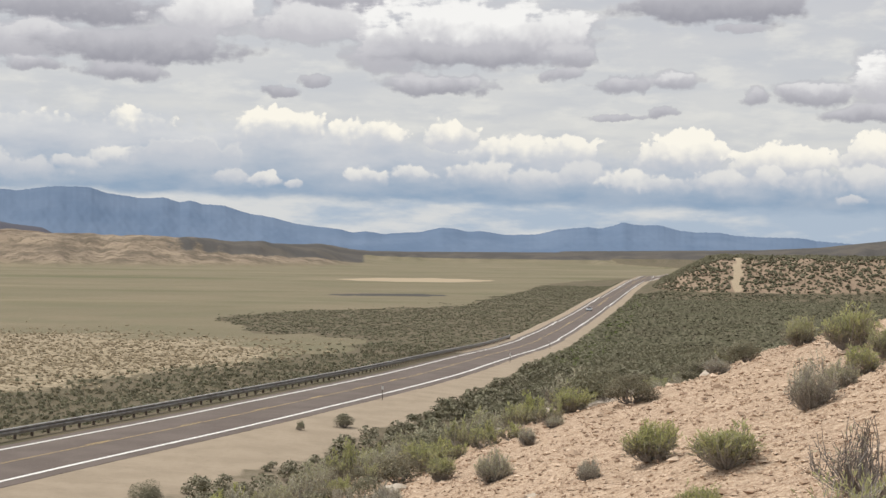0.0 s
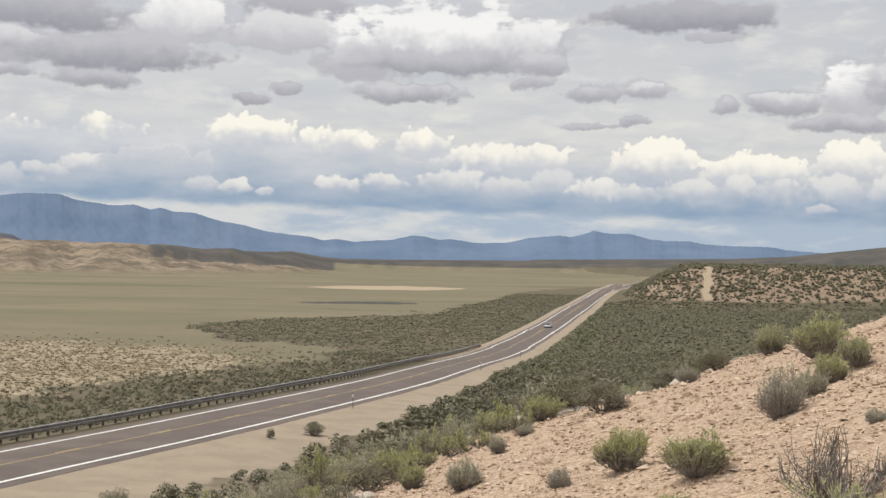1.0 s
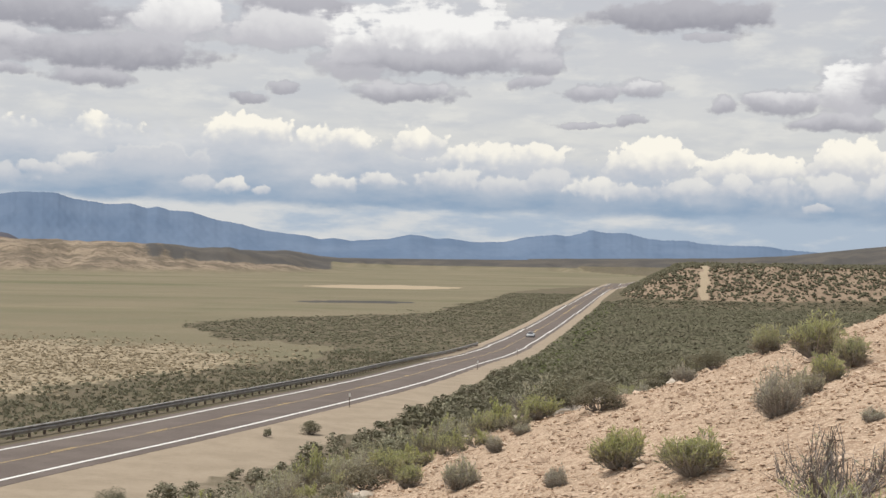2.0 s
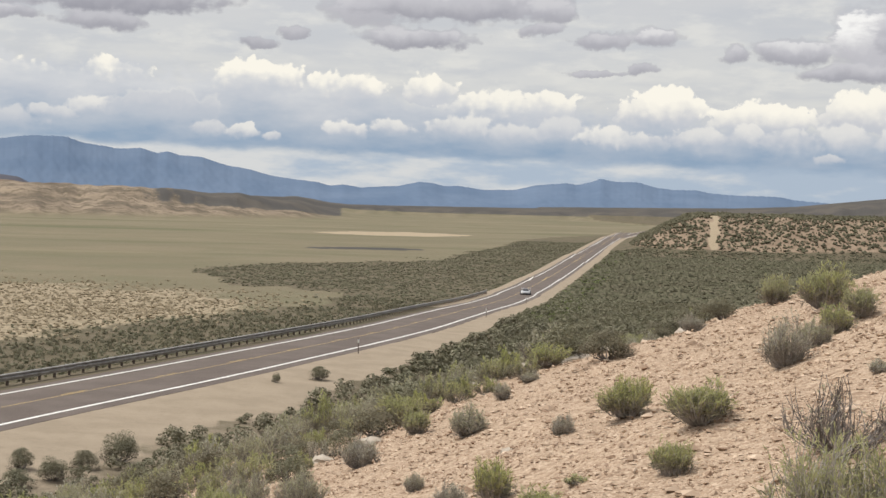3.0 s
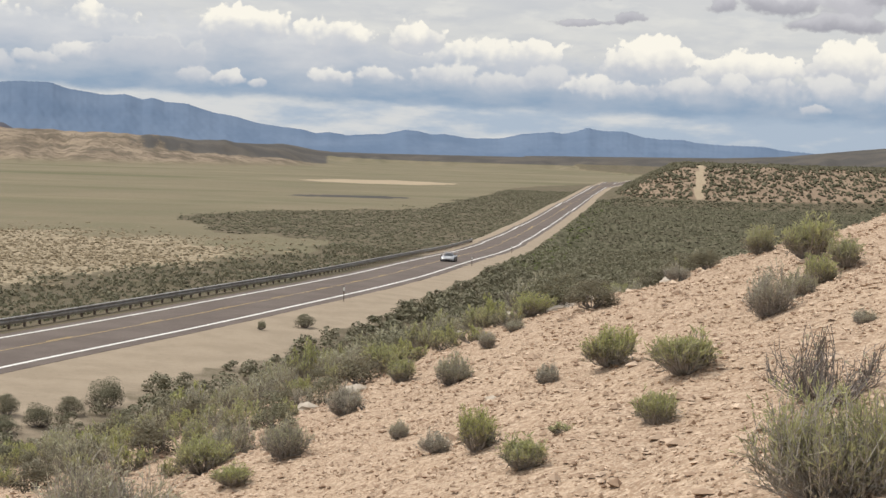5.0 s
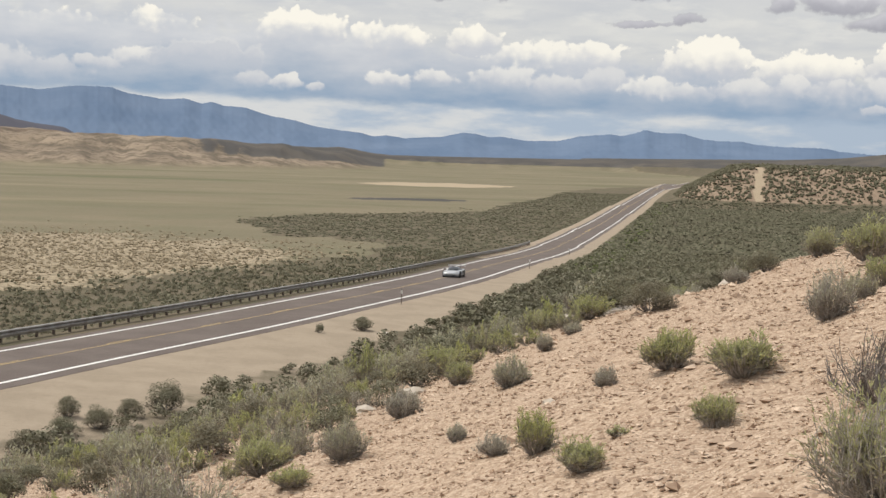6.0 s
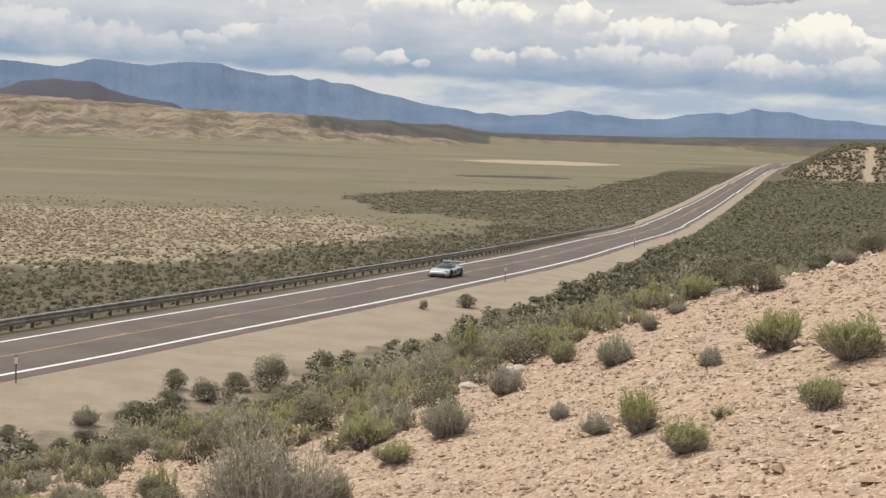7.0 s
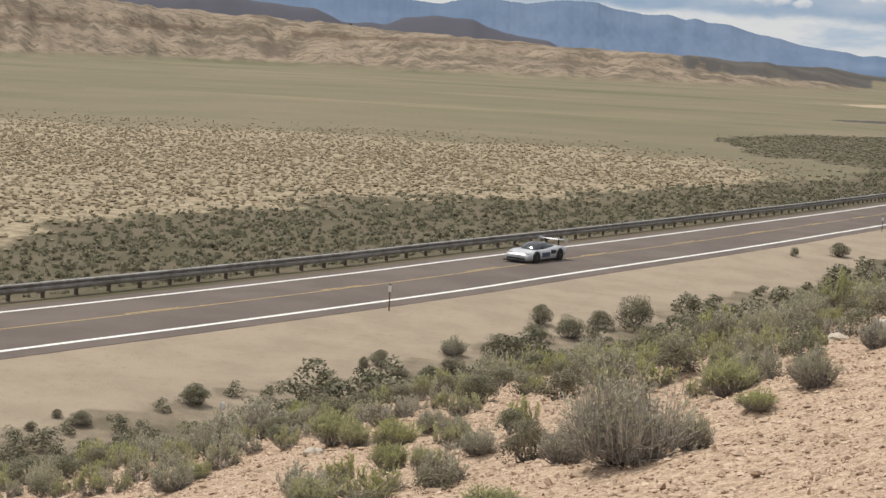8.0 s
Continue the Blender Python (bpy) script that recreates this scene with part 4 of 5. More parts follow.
def near_shrubs():
    rng = np.random.default_rng(11)
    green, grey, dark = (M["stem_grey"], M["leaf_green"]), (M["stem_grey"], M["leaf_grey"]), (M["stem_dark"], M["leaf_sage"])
    on = " on the gravel slope"
    kinds = {
        "rabbitbrush": [shrub("rabbitbrush", "rabbitbrush with grey stems and yellow-green tips" + on, rng, 210, 4600, 0.10, 0.0075, 0.5, green, tilt=62, droop=0.28) for _ in range(3)],
        "grey_brush": [shrub("grey_brush", "grey half-dry brush with sparse pale leaves" + on, rng, 260, 4200, 0.075, 0.007, 0.35, grey, tilt=74, droop=0.35) for _ in range(3)],
        "sagebrush": [lobed("sagebrush", "dark grey-green big sagebrush with a rounded lumpy crown", rng, 24, 260, 0.021, 0.0085) for _ in range(3)],
        "big_brush": [shrub("grey_brush", "large grey brush with sparse yellow-green tips" + on, rng, 480, 6000, 0.05, 0.0045, 0.45, grey, tilt=72, droop=0.35, thick=0.005, low=0.4)],
        "big_rabbitbrush": [shrub("rabbitbrush", "large rabbitbrush with grey stems and green tips" + on, rng, 480, 9000, 0.06, 0.0042, 0.45, green, tilt=70, droop=0.28, thick=0.005)],
        "dead_brush": [shrub("dead_brush", "leafless dark twiggy brush" + on, rng, 150, 300, 0.06, 0.006, 0.5, (M["stem_dark"], M["leaf_grey"]), tilt=84, thick=0.007, low=0.35)],
        "weed": [shrub("weed", "low green weed" + on, rng, 60, 900, 0.16, 0.02, 0.2, green, tilt=88, twig=False)],
        "thicket_sage": [lobed("sagebrush", "dark grey-green sagebrush in the thicket below the slope", rng, 17, 120, 0.029, 0.014, 10) for _ in range(5)],
        "thicket_grey": [shrub("grey_brush", "pale grey brush in the thicket below the slope", rng, 70, 1500, 0.09, 0.011, 0.3, grey, tilt=74, twig=False, droop=0.35) for _ in range(4)],
        "thicket_green": [shrub("rabbitbrush", "yellow-green rabbitbrush in the thicket below the slope", rng, 65, 1600, 0.095, 0.011, 0.4, green, tilt=68, twig=False, droop=0.3) for _ in range(4)],
    }
    used = {k: 0 for k in kinds}

    def put(kind, x, y, w, h):
        z, _, _ = land(np.array([x]), np.array([y]))
        i = used[kind]
        used[kind] += 1
        m = Matrix.LocRotScale((x, y, float(z[0]) - 0.01), Euler((0, 0, rng.uniform(0, 6.28))), (w * 1.05, w * 1.05, h * 1.05))
        pool = kinds[kind]
        if i < len(pool):
            pool[i].matrix_basis = m
        else:
            copy_thing(pool[i % len(pool)], m @ Matrix.Diagonal([1 / s for s in pool[i % len(pool)].scale] + [1]))
        KEEP_OUT.append((x, y, w))

    # plan of the shrubs on the slope: x, y, width, height
    for q in [(2, 15.4, 0.6, 0.44), (2.3, 13.1, 0.6, 0.44), (1.8, 11.3, 0.36, 0.3), (4.8, 18.6, 0.53, 0.4), (5.4, 21.5, 0.85, 0.73), (5.3, 19.4, 0.49, 0.45), (5.6, 25.5, 0.64, 0.54), (0, 21, 0.44, 0.41), (-0.2, 23.7, 0.75, 0.5), (0.6, 12.4, 0.4, 0.4), (0.8, 10.4, 0.35, 0.26), (2, 7.4, 0.81, 0.62), (-2, 16.7, 0.69, 0.48), (2.1, 26.7, 0.79, 0.47), (-1.5, 14.7, 0.42, 0.24), (-5.3, 15.7, 0.44, 0.39), (-7.4, 20.3, 0.58, 0.42), (-4.7, 15, 0.37, 0.28), (-2.9, 10.9, 0.47, 0.31), (-5.3, 13.4, 0.57, 0.39), (-9.5, 19.8, 0.47, 0.36), (-8, 21.1, 0.77, 0.61), (-6.3, 18.7, 0.71, 0.46)]:
        put("big_rabbitbrush" if q[2] > 0.8 and q[1] < 10 else "rabbitbrush", *q)
    for q in [(1.4, 15.5, 0.25, 0.27), (3.7, 16.3, 0.49, 0.58), (4.3, 17.6, 0.44, 0.38), (1.2, 22.5, 0.28, 0.3), (0.6, 18.5, 0.49, 0.42), (-0.6, 18.5, 0.49, 0.46), (-0, 14.6, 0.21, 0.22), (0.3, 12.9, 0.27, 0.2), (-1.1, 15.6, 0.52, 0.47), (-1.9, 18, 0.64, 0.58), (3.9, 13.6, 0.25, 0.15), (4.3, 25.4, 0.45, 0.36), (1.7, 24.5, 0.34, 0.24), (-2.3, 12.6, 1.14, 0.86), (-2.95, 13.3, 0.45, 0.42), (-1.85, 13.2, 0.4, 0.42), (-6.2, 20.1, 0.45, 0.38), (-4.4, 15.8, 0.41, 0.32), (-9.1, 18.3, 0.66, 0.51), (-5.2, 17.7, 0.46, 0.36), (-6.3, 20.1, 0.37, 0.34), (-18.8, 62.9, 1.2, 0.97)]:
        put("big_brush" if q[2] > 1.0 and q[1] < 20 else "grey_brush", *q)
    for q in [(2.6, 9.9, 0.86, 0.5)]:
        put("dead_brush", *q)
    for q in [(4.9, 26.3, 0.55, 0.42), (2.9, 24.8, 0.87, 0.54), (-3.7, 15, 0.53, 0.5), (-13.6, 75.3, 1.94, 1.67), (-17.3, 71.8, 1.25, 1.09), (-16.6, 68.1, 1.48, 0.94), (-15.5, 69.9, 1.51, 1.21), (-14.8, 73.1, 1.31, 1), (-17.3, 64.3, 1.46, 1.08), (-17.9, 60.2, 1.07, 0.75), (-20.6, 59, 0.99, 0.75), (-20.8, 57.8, 0.54, 0.7), (-19.5, 58.1, 0.87, 0.39), (-17.8, 56.6, 1.09, 1.18), (-6.5, 23.2, 0.73, 0.5), (-9.3, 108, 0.64, 0.76), (-6.6, 111.2, 1.63, 1.09), (-23.8, 49.4, 1.17, 0.9), (-26.5, 43.5, 0.44, 0.36), (-26.6, 45.2, 0.41, 0.34), (-25.6, 44.9, 0.92, 0.55)]:
        put("sagebrush", *q)
    for q in [(1.2, 11.8, 0.25, 0.08)]:
        put("weed", *q)
    # the thicket between the slope's edge and the sandy verge
    xs, ys = scatter(rng, 12000, -15, 42, 17, 190)
    xn, yn = scatter(rng, 5000, -10, 42, 12.5, 50)
    xs, ys = np.concatenate([xn, xs]), np.concatenate([yn, ys])
    z, zone, d = land(xs, ys)
    open_x = np.interp(ys, [10, 16, 21, 23, 25.5, 27.5], [-1.7, -1.7, -1.1, -0.1, 1.7, 3.0])    # bare gravel beyond this line
    bare = (xs < -4.5) & (ys < 22.5)
    rim = (xs < open_x) & (rng.uniform(0, 1, len(xs)) < np.where(bare, 0.05, np.where(ys < 20, 0.14, 0.6)))
    ok = (d < -5.2) & (zone["verge"] < 0.12) & ((zone["gravel"] < 0.4) | rim | ((ys > 27.5) & (xs < 3)))
    order = np.argsort(np.hypot(xs, ys))
    n = 0
    rest = []
    taken = []
    for i in order:
        if not ok[i]:
            continue
        r = math.hypot(xs[i], ys[i])
        edge = ys[i] < 50
        w = rng.uniform(0.7, 2.0) if not edge else rng.uniform(0.6, 1.15) if ys[i] > 27 else rng.uniform(0.35, 0.75)
        if any((xs[i] - a) ** 2 + (ys[i] - b) ** 2 < ((0.42 if edge else 0.40) * (w + c)) ** 2 for a, b, c in taken[-500:]):
            continue
        if any((xs[i] - a) ** 2 + (ys[i] - b) ** 2 < (0.4 * (w + c)) ** 2 for a, b, c in KEEP_OUT[:75]):
            continue
        taken.append((xs[i], ys[i], w))
        u = rng.uniform()
        kind = "thicket_sage" if u < (0.28 if edge else 0.66) else "thicket_grey" if u < (0.68 if edge else 0.86) else "thicket_green"
        if n < 640:
            put(kind, xs[i], ys[i], w, w * rng.uniform(0.6, 0.82))
            n += 1
        else:
            rest.append((xs[i], ys[i], w))
    return rest


REST = near_shrubs()


def mid_shrubs():
    """The rest of the thicket, farther along the road, joined."""
    rng = np.random.default_rng(5)
    V, F, n = [], [], 0
    x, y, w = (np.array([q[j] for q in REST]) for j in range(3))
    z, _, _ = land(x, y)
    for i in range(len(x)):
        v, f = lobes(rng, 10, 52, 0.044, 0.026) if math.hypot(x[i], y[i]) < 90 else lobes(rng, 6, 30, 0.075, 0.04)
        t = rng.uniform(0, 6.28)
        turn = np.array([[math.cos(t), -math.sin(t), 0], [math.sin(t), math.cos(t), 0], [0, 0, 0.74]])
        v = v @ turn.T * w[i] * 1.1 + np.array([x[i], y[i], z[i] - 0.03])
        V.append(v)
        F.append(f + n)
        n += len(v)
    tagged(new("sagebrush_thicket", mesh_from("sagebrush_thicket", np.vstack(V), np.vstack(F), M["leaf_thicket"])),
           "dense grey-green sagebrush thicket along the verge", "shrubs", kind="stuff")


mid_shrubs()


# ---------------------------------------------------------------- stones on the slope
M["stone"] = material("stone", lambda n: n.mix(n.step(n.noise(n.place(), 25, 4), 0.35, 0.7, 0, 0.5), n.mix(n.island(), (0.26, 0.172, 0.115), (0.70, 0.55, 0.415)), (0.47, 0.345, 0.245)), 0.9, spec=0.15)
M["pale_stone"] = material("pale_stone", lambda n: n.mix(n.step(n.noise(n.local(), 3, 6), 0.35, 0.7), (0.50, 0.44, 0.365), (0.38, 0.31, 0.24)), 0.9, spec=0.15)


def make_stones():
    rng = np.random.default_rng(8)
    a = np.radians(rng.uniform(-22, 40, 95000))
    r = rng.uniform(5.0 ** 0.8, 31 ** 0.8, 95000) ** (1 / 0.8)
    x, y = -r * np.sin(a), r * np.cos(a)
    z, zone, _ = land(x, y)
    keep = zone["gravel"] > 0.3
    x, y, z, r = x[keep], y[keep], z[keep], r[keep]
    n = len(x)
    size = 0.74 * (0.009 + 0.024 * rng.uniform(0, 1, n) ** 2.5 + 0.04 * (rng.uniform(0, 1, n) > 0.992)) * (0.75 + r / 40)
    v0 = np.array([[1, 0, 0], [-1, 0, 0], [0, 1, 0], [0, -1, 0], [0, 0, 1], [0, 0, -1.0]])
    f0 = np.array([[0, 2, 4], [2, 1, 4], [1, 3, 4], [3, 0, 4], [2, 0, 5], [1, 2, 5], [3, 1, 5], [0, 3, 5]])
    v = v0[None] * rng.uniform(0.5, 1.3, (n, 6, 1)) + rng.normal(0, 0.2, (n, 6, 3))
    v = v * size[:, None, None] * np.array([1.25, 1.25, 0.68])
    c, s = np.cos(rng.uniform(0, 6.28, n)), np.sin(rng.uniform(0, 6.28, n))
    vx = v[..., 0] * c[:, None] - v[..., 1] * s[:, None]
    vy = v[..., 0] * s[:, None] + v[..., 1] * c[:, None]
    v = np.stack([vx, vy, v[..., 2]], -1) + np.stack([x, y, z + size * 0.25], 1)[:, None]
    f = f0[None] + (np.arange(n) * 6)[:, None, None]
    tagged(new("stones", mesh_from("stones", v.reshape(-1, 3), f.reshape(-1, 3), M["stone"])), "loose tan and pale stones on the slope", "gravel", kind="stuff")


make_stones()


def make_rocks():
    rng = np.random.default_rng(21)
    # x, y, size along, height
    for x, y, s, h in [(2.35, 27.3, 0.55, 0.16), (2.75, 27.6, 0.8, 0.2), (3.3, 27.5, 0.5, 0.18), (1.9, 27.2, 0.4, 0.2), (0.9, 27.0, 0.45, 0.18),
                       (1.25, 27.1, 0.35, 0.14), (4.6, 27.9, 0.5, 0.2), (0.95, 16.3, 0.28, 0.06), (-0.6, 22.0, 0.5, 0.16), (-1.2, 21.2, 0.4, 0.14),
                       (-7.6, 19.3, 0.3, 0.14), (-17.9, 58.5, 0.35, 0.45)]:
        bm = bmesh.new()
        bmesh.ops.create_icosphere(bm, subdivisions=2, radius=0.5)
        k = rng.uniform(0, 50)
        for p in bm.verts:
            q = p.co.normalized()
            p.co *= 1 + 0.45 * noise.noise(q * 1.6 + Vector((k, 0, 0))) + 0.15 * noise.noise(q * 4 + Vector((k, 3, 0)))
            p.co = Vector((p.co.x * s, p.co.y * s * 0.7, max(p.co.z, -0.3) * h))
        me = bpy.data.meshes.new("rock")
        bm.to_mesh(me)
        bm.free()
        me.materials.append(M["pale_stone"])
        z, _, _ = land(np.array([x]), np.array([y]))
        ob = tagged(new("rock", me), "pale weathered rock lying on the slope", "rock", "rocks on the slope")
        ob.matrix_basis = pose(x, y, float(z[0]) + h * 0.1, 0, 0, rng.uniform(0, 360))


make_rocks()


# ---------------------------------------------------------------- trees on the mesa's rim
def make_junipers():
    rng = np.random.default_rng(31)
    for a, r, tall in ((20.75, 2330.0, 6.5), (19.95, 2340.0, 4.0)):
        x, y = -r * math.sin(radians(a)), r * math.cos(radians(a))
        z, _, _ = land(np.array([x]), np.array([y]))
        tree = tagged(new("juniper"), "small dark juniper tree on the rim of the mesa", "tree")
        v, f = tubes(np.array([[[0, 0, -0.1], [0.02, 0, 0.2], [0, 0.02, 0.5]]]), 0.06, 0.03, 6)
        part("trunk", mesh_from("trunk", v, f, M["stem_dark"]), tree)
        v, f = lobes(rng, 14, 40, 0.08, 0.05)
        part("crown", mesh_from("crown", v, f, M["far_sage"]), tree)
        tree.matrix_basis = Matrix.LocRotScale((x, y, float(z[0])), None, (tall * 1.1, tall * 1.1, tall))


make_junipers()


# ---------------------------------------------------------------- roadside posts
M["post_brown"] = material("post_brown", lambda n: n.mix(n.noise(n.local(), 6, 4), (0.10, 0.07, 0.05), (0.16, 0.12, 0.09)), 0.7)
M["reflector"] = material("reflector", lambda n: n.mix(n.noise(n.local(), 30, 2), (0.78, 0.78, 0.76), (0.66, 0.66, 0.64)), 0.35)


def box_mesh(name, size, at, mat, bevel=0.0):
    bm = bmesh.new()
    bmesh.ops.create_cube(bm, size=1, matrix=Matrix.LocRotScale(at, None, size))
    if bevel:
        bmesh.ops.bevel(bm, geom=bm.edges[:], offset=bevel, segments=2, affect="EDGES")
    me = bpy.data.meshes.new(name)
    bm.to_mesh(me)
    bm.free()
    me.materials.append(mat)
    return me


def make_delineators():
    base = tagged(new("delineator_post"), "slim brown roadside post with a white reflector at its top", "marker post", "roadside posts")
    part("pole", box_mesh("pole", (0.06, 0.035, 1.15), (0, 0, 0.475), M["post_brown"], 0.008), base)
    part("reflector", box_mesh("reflector", (0.14, 0.02, 0.30), (0, -0.03, 1.02), M["reflector"], 0.006), base, "white reflector plate")
    part("cap", box_mesh("cap", (0.11, 0.05, 0.06), (0, 0, 1.20), M["post_brown"], 0.01), base, "dark cap")
    places = []
    for y in (71.6, 133.0, 205.0, 268.0):
        s = station_at(y)
        x, yy = beside(s, -5.35)
        z, _, _ = land(np.array([x]), np.array([yy]))
        places.append(Matrix.Translation((x, yy, float(z[0]))) @ pose(0, 0, 0, 0, 0, 15))
    base.matrix_basis = places[0]
    for m in places[1:]:
        copy_thing(base, m)


make_delineators()


def make_stakes():
    for i, (x, y) in enumerate(((-21.3, 55.3), (-22.8, 49.5))):
        z, _, _ = land(np.array([x]), np.array([y]))
        ob = tagged(new("marker_stake", box_mesh("marker_stake", (0.14, 0.06, 0.34 - 0.1 * i), (0, 0, 0.12), M["reflector"], 0.02)),
                    "short white marker stake in the sandy verge", "marker stake", "verge stakes")
        ob.matrix_basis = pose(x, y, float(z[0]), 0, 8 - 12 * i, 20)


make_stakes()


# ---------------------------------------------------------------- the car
M["silver"] = material("silver", lambda n: n.mix(n.step(n.noise(n.local(), 1.3, 3), 0.4, 0.6), (0.46, 0.475, 0.50), (0.58, 0.585, 0.59)), 0.3, 0.4, 0.5)
M["black_trim"] = material("black_trim", lambda n: n.mix(n.noise(n.local(), 8, 3), (0.018, 0.018, 0.02), (0.035, 0.034, 0.034)), 0.5)
M["car_glass"] = material("car_glass", lambda n: n.mix(n.noise(n.local(), 3, 2), (0.02, 0.023, 0.027), (0.03, 0.034, 0.038)), 0.08, 0.0, 0.7)
M["tyre"] = material("tyre", lambda n: n.mix(n.noise(n.local(), 20, 3), (0.016, 0.016, 0.016), (0.03, 0.029, 0.028)), 0.85)
M["rim"] = material("rim", lambda n: n.mix(n.noise(n.local(), 9, 3), (0.05, 0.05, 0.055), (0.09, 0.09, 0.095)), 0.4, 0.8)
M["headlamp"] = material("headlamp", lambda n: n.mix(n.noise(n.local(), 9, 3), (0.75, 0.74, 0.66), (0.85, 0.84, 0.78)), 0.12)
M["blue_stripe"] = material("blue_stripe", lambda n: n.mix(n.noise(n.local(), 4, 3), (0.05, 0.07, 0.11), (0.08, 0.10, 0.15)), 0.35)


def loft(name, rings, mat, smooth=True, cap=True):
    """Joins rings of equal length, each a closed loop of points."""
    v = np.array(rings, float)
    n, k, _ = v.shape
    me_v, f = v.reshape(-1, 3), grid_faces(n, k, True)
    me = bpy.data.meshes.new(name)
    faces = [tuple(q) for q in f.tolist()]
    if cap:
        faces += [tuple(range(k))[::-1], tuple((n - 1) * k + i for i in range(k))]
    me.from_pydata([tuple(q) for q in me_v.tolist()], [], faces)
    me.update()
    bm = bmesh.new()
    bm.from_mesh(me)
    bmesh.ops.recalc_face_normals(bm, faces=bm.faces[:])
    bm.to_mesh(me)
    bm.free()
    me.polygons.foreach_set("use_smooth", [smooth and len(p.vertices) == 4 for p in me.polygons])
    me.materials.append(mat)
    return me


def body_ring(x, w, zb, zs, zt, wt):
    """A section of the body: half width, underside, shoulder, top, half width of the top."""
    half = [(0, zb), (w * 0.9, zb), (w * 0.985, zb + 0.06), (w, (zb + zs) * 0.5), (w * 0.985, zs - 0.05), (w * 0.93, zs), (wt, zt), (wt * 0.5, zt + 0.015)]
    return [(x, y, z) for y, z in half] + [(x, -y, z) for y, z in [(0, zt + 0.02)] + half[:0:-1]]


def cylinder(name, radius, width, mat, segs=28, lip=0.02):
    prof = [(radius - lip, -width / 2), (radius, -width / 2 + lip), (radius, width / 2 - lip), (radius - lip, width / 2)]
    rings = [[(r * math.cos(a), y, r * math.sin(a)) for a in np.linspace(0, 2 * math.pi, segs, endpoint=False)] for r, y in prof]
    return loft(name, rings, mat)


def make_car():
    car = tagged(new("sports_car"), "low silver sports car with large rear wing on the highway", "car")
    secs = [(2.24, 0.70, 0.20, 0.42, 0.44, 0.45), (2.12, 0.84, 0.14, 0.50, 0.55, 0.55), (1.80, 0.93, 0.13, 0.62, 0.64, 0.62), (1.40, 0.965, 0.13, 0.72, 0.70, 0.62),
            (1.0, 0.95, 0.13, 0.74, 0.74, 0.62), (0.5, 0.94, 0.13, 0.74, 0.78, 0.62), (0.0, 0.94, 0.13, 0.76, 0.80, 0.62), (-0.6, 0.955, 0.13, 0.80, 0.84, 0.62),
            (-1.1, 0.985, 0.14, 0.86, 0.86, 0.64), (-1.5, 0.99, 0.16, 0.86, 0.86, 0.66), (-1.95, 0.97, 0.20, 0.82, 0.84, 0.70), (-2.22, 0.90, 0.28, 0.76, 0.80, 0.70)]
    body = part("body", loft("body", [body_ring(*s) for s in secs], M["silver"]), car)
    cab = [(1.05, 0.66, 0.72, 0.55), (0.75, 0.70, 0.90, 0.56), (0.35, 0.70, 1.08, 0.54), (-0.1, 0.70, 1.15, 0.52), (-0.5, 0.69, 1.14, 0.50), (-1.0, 0.66, 1.03, 0.48), (-1.55, 0.58, 0.88, 0.46)]
    rings = []
    for x, w, zt, wt in cab:
        half = [(0, 0.66), (w, 0.68), (w * 0.96, 0.66 + (zt - 0.66) * 0.4), (wt, zt - 0.03), (wt * 0.6, zt)]
        rings.append([(x, y, z) for y, z in half] + [(x, -y, z) for y, z in [(0, zt + 0.01)] + half[:0:-1]])
    part("canopy", loft("canopy", rings, M["car_glass"]), car, "dark windscreen and side glass")
    roof = [[(x, y, zt + 0.012 - 0.05 * (abs(y) / 0.42) ** 2 + dz) for y, dz in [(-0.42, 0), (-0.2, 0), (0, 0), (0.2, 0), (0.42, 0), (0.42, -0.04), (0, -0.04), (-0.42, -0.04)]]
            for x, zt in ((0.1, 1.13), (-0.15, 1.155), (-0.5, 1.145), (-0.85, 1.075))]
    part("roof", loft("roof", roof, M["black_trim"]), car, "black roof panel")
    part("front_splitter", box_mesh("front_splitter", (0.5, 1.84, 0.07), (2.10, 0, 0.13), M["black_trim"], 0.02), car, "black splitter")
    part("front_grille", box_mesh("front_grille", (0.16, 1.36, 0.13), (2.19, 0, 0.27), M["black_trim"], 0.03), car, "dark air intake")
    part("diffuser", box_mesh("diffuser", (0.3, 1.5, 0.2), (-2.16, 0, 0.28), M["black_trim"], 0.03), car, "black diffuser")
    part("rear_light", box_mesh("rear_light", (0.05, 1.4, 0.06), (-2.24, 0, 0.66), material("lamp_red", lambda n: n.mix(n.noise(n.local(), 5, 2), (0.35, 0.02, 0.015), (0.45, 0.03, 0.02)), 0.2), 0.01), car, "red lamp strip")
    for s in (1, -1):
        part("headlight", box_mesh("headlight", (0.42, 0.26, 0.07), (1.86, 0.62 * s, 0.615), M["headlamp"], 0.025), car, "pale headlight")
        part("side_skirt", box_mesh("side_skirt", (2.1, 0.06, 0.10), (0.0, 0.93 * s, 0.15), M["black_trim"], 0.02), car, "black skirt")
        part("side_intake", box_mesh("side_intake", (0.62, 0.05, 0.26), (-0.62, 0.945 * s, 0.58), M["black_trim"], 0.02), car, "dark intake")
        part("door_panel", box_mesh("door_panel", (0.95, 0.02, 0.30), (0.25, 0.935 * s, 0.45), M["blue_stripe"], 0.008), car, "dark blue graphic on the door")
        part("mirror", box_mesh("mirror", (0.12, 0.22, 0.10), (0.72, 0.93 * s, 0.90), M["black_trim"], 0.03), car)
    prof = [(-1.80, 1.22), (-1.90, 1.255), (-2.05, 1.27), (-2.2, 1.255), (-2.2, 1.235), (-2.05, 1.23), (-1.9, 1.215)]
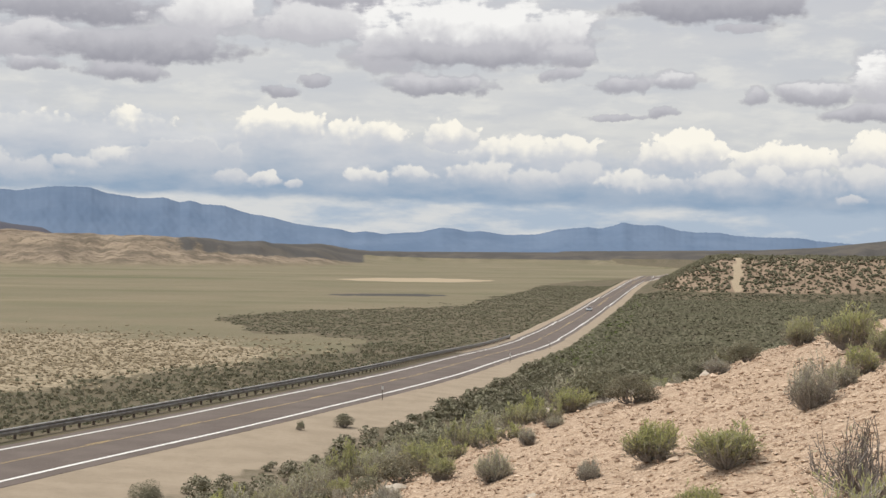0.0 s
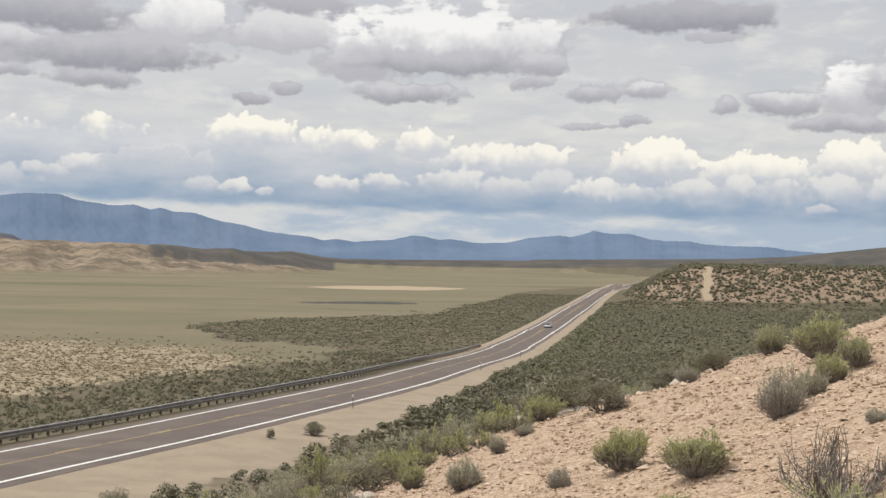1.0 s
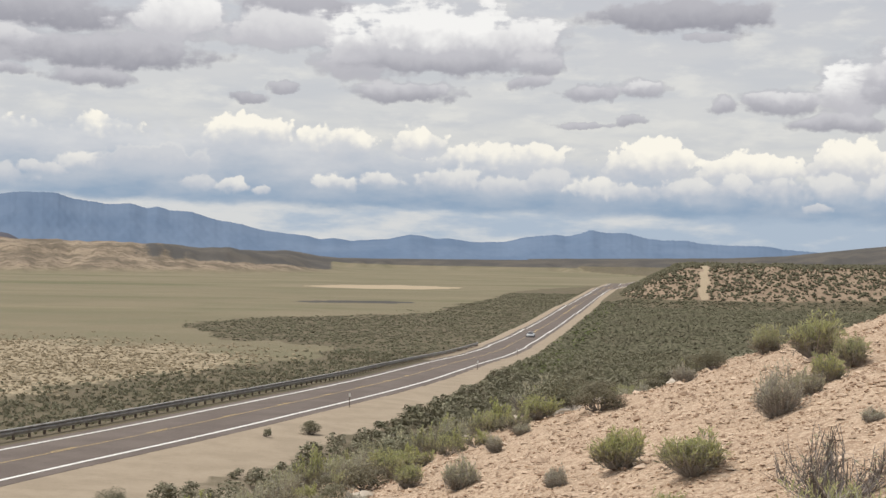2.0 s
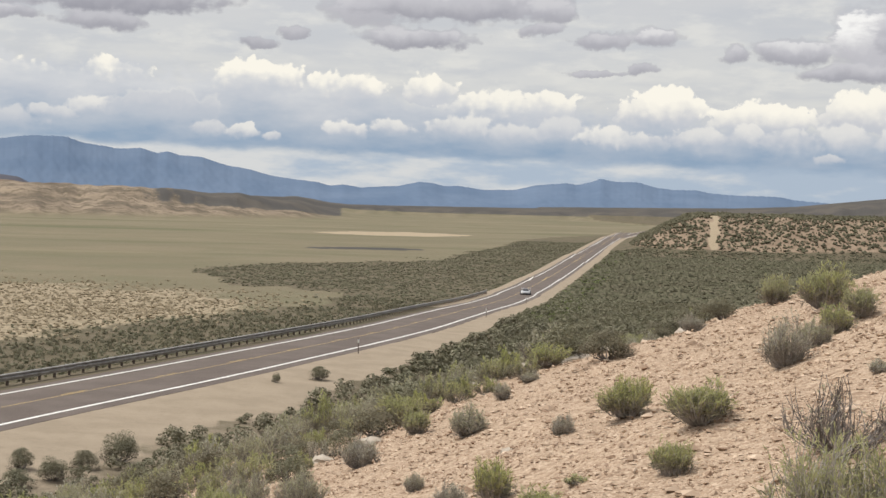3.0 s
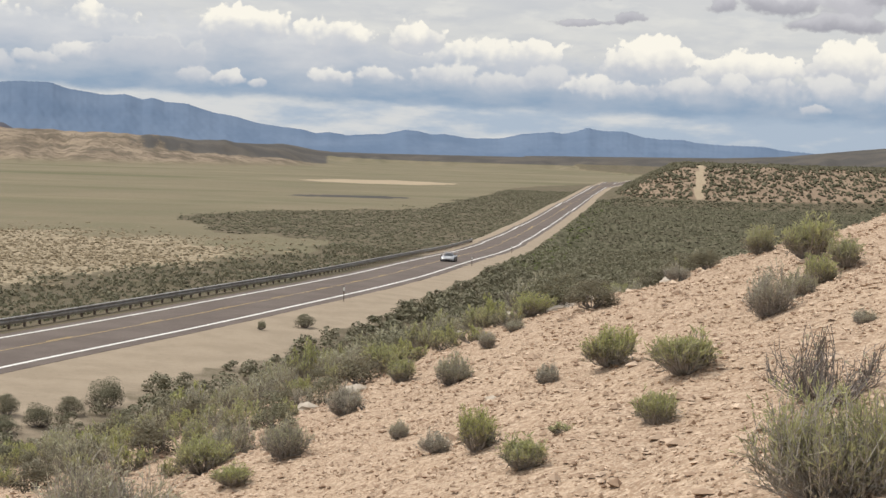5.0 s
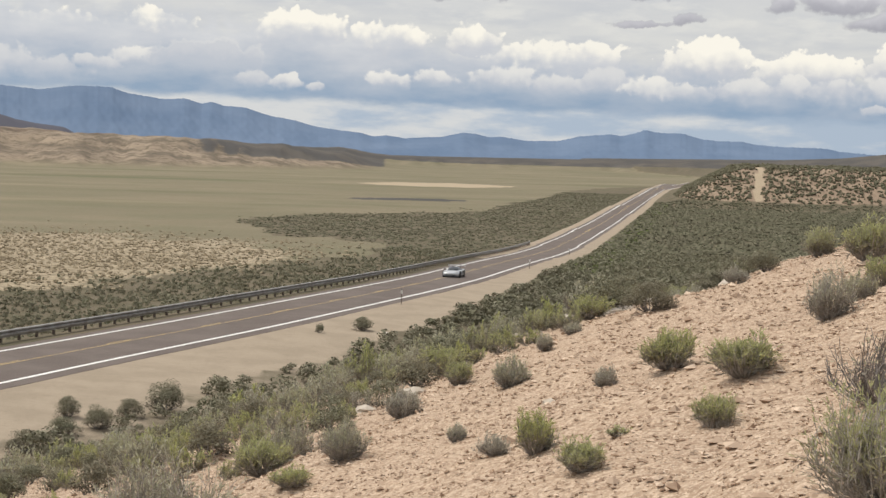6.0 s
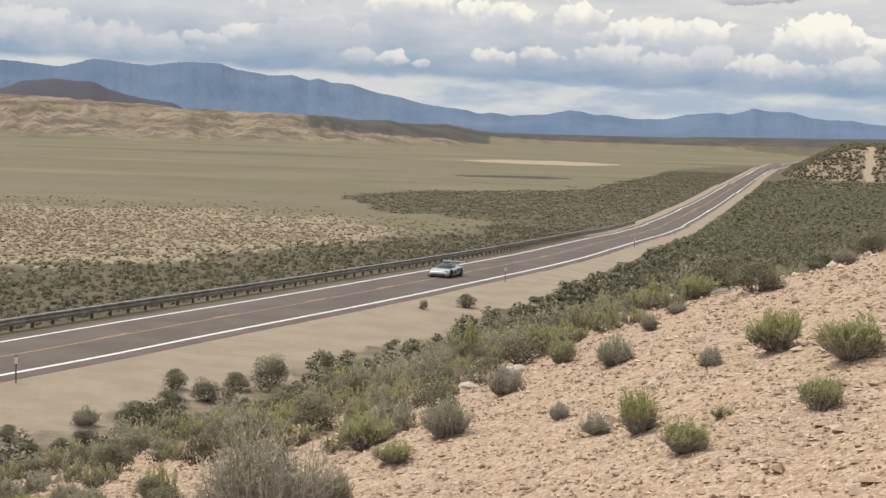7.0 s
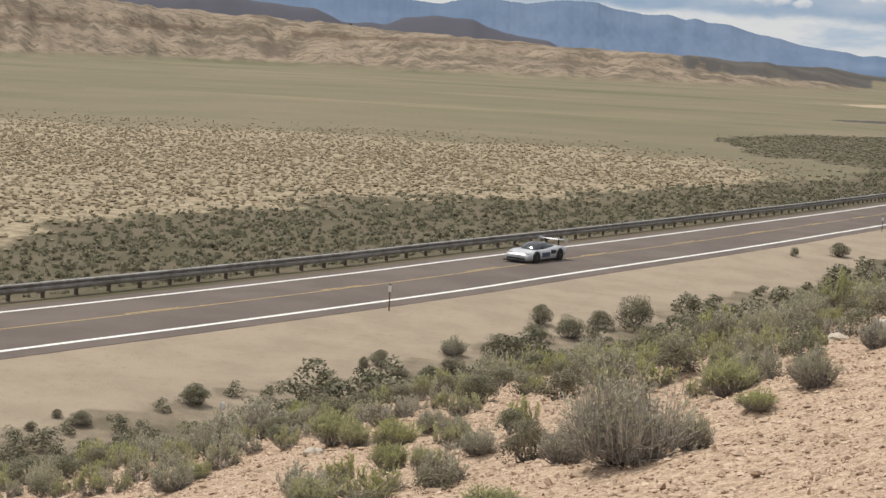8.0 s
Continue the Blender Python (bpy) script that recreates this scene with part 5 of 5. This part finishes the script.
    wing = part("rear_wing", loft("rear_wing", [[(x, y, z) for x, z in prof] for y in (-0.95, -0.4, 0.4, 0.95)], M["silver"]), car, "broad silver rear wing")
    for s in (1, -1):
        part("wing_strut", box_mesh("wing_strut", (0.14, 0.035, 0.42), (-1.96, 0.45 * s, 1.03), M["black_trim"], 0.008), wing, "black strut")
        part("wing_endplate", box_mesh("wing_endplate", (0.44, 0.025, 0.20), (-2.0, 0.96 * s, 1.23), M["silver"], 0.006), wing)
    wheels = []
    for x, r in ((1.38, 0.335), (-1.34, 0.35)):
        for s in (1, -1):
            arch = part("wheel_arch", cylinder("wheel_arch", r + 0.055, 0.12, M["black_trim"]), car, "dark wheel arch")
            arch.location = (x, 0.945 * s, r + 0.01)
            w = part("wheel", cylinder("tyre", r, 0.27, M["tyre"], lip=0.04), car, "black tyre")
            w.location = (x, 0.875 * s, r)
            bm = bmesh.new()
            for k in range(5):
                bmesh.ops.create_cube(bm, size=1, matrix=pose(0, 0.125 * s, 0, 0, 72 * k, 0) @ Matrix.LocRotScale((0, 0, r * 0.38), None, (0.06, 0.04, r * 0.66)))
            bmesh.ops.create_cone(bm, cap_ends=True, segments=16, radius1=0.07, radius2=0.06, depth=0.05, matrix=pose(0, 0.125 * s, 0, 90, 0, 0))
            me = bpy.data.meshes.new("rim")
            bm.to_mesh(me)
            bm.free()
            me.materials.append(M["rim"])
            part("rim", me, w, "dark spoked rim")
            wheels.append((w, x, 0.875 * s, r))
    car.scale = (0.93, 0.93, 0.93)
    return car, wheels


CAR, WHEELS = make_car()


def motions():
    # seconds and the road's y under the car
    way = [(0.0, 510, 0.2), (0.5, 476, 0.0), (1.0, 442, -0.4), (1.5, 409, -0.8), (2.0, 376, -1.2), (2.5, 345, -1.5), (3.0, 315, -1.7), (3.5, 287, -1.75), (4.0, 261, -1.65),
           (4.5, 237.5, -1.5), (5.0, 215, -1.3), (5.5, 193.5, -1.0), (6.0, 173, -0.6), (6.5, 153, -0.4), (7.0, 133.5, -0.1), (7.5, 113.3, 0.3), (8.0, 91.9, 0.66)]
    rows = []
    for t, yy, off in way:
        s = station_at(yy)
        (x, y), (x1, y1), (x2, y2) = beside(s, off), beside(s + 1.5, off), beside(s - 1.5, off)
        z, z1, z2 = (float(rise(v)) for v in (y, y1, y2))
        head = math.degrees(math.atan2(y2 - y1, x2 - x1))
        tilt = math.degrees(math.atan2(z2 - z1, 3.0))
        rows.append((t, Matrix.Translation((x, y, z + 0.025)) @ pose(0, 0, 0, 0, 0, head) @ pose(0, 0, 0, 0, -tilt, 0)))
    walk(CAR, rows)
    # the wheels spin, 80 degrees from row to row
    for w, x, y, r in WHEELS:
        walk(w, [(i / 30, Matrix.Translation((x, y, r)) @ pose(0, 0, 0, 0, 80 * i, 0)) for i in range(0, 241)])


motions()
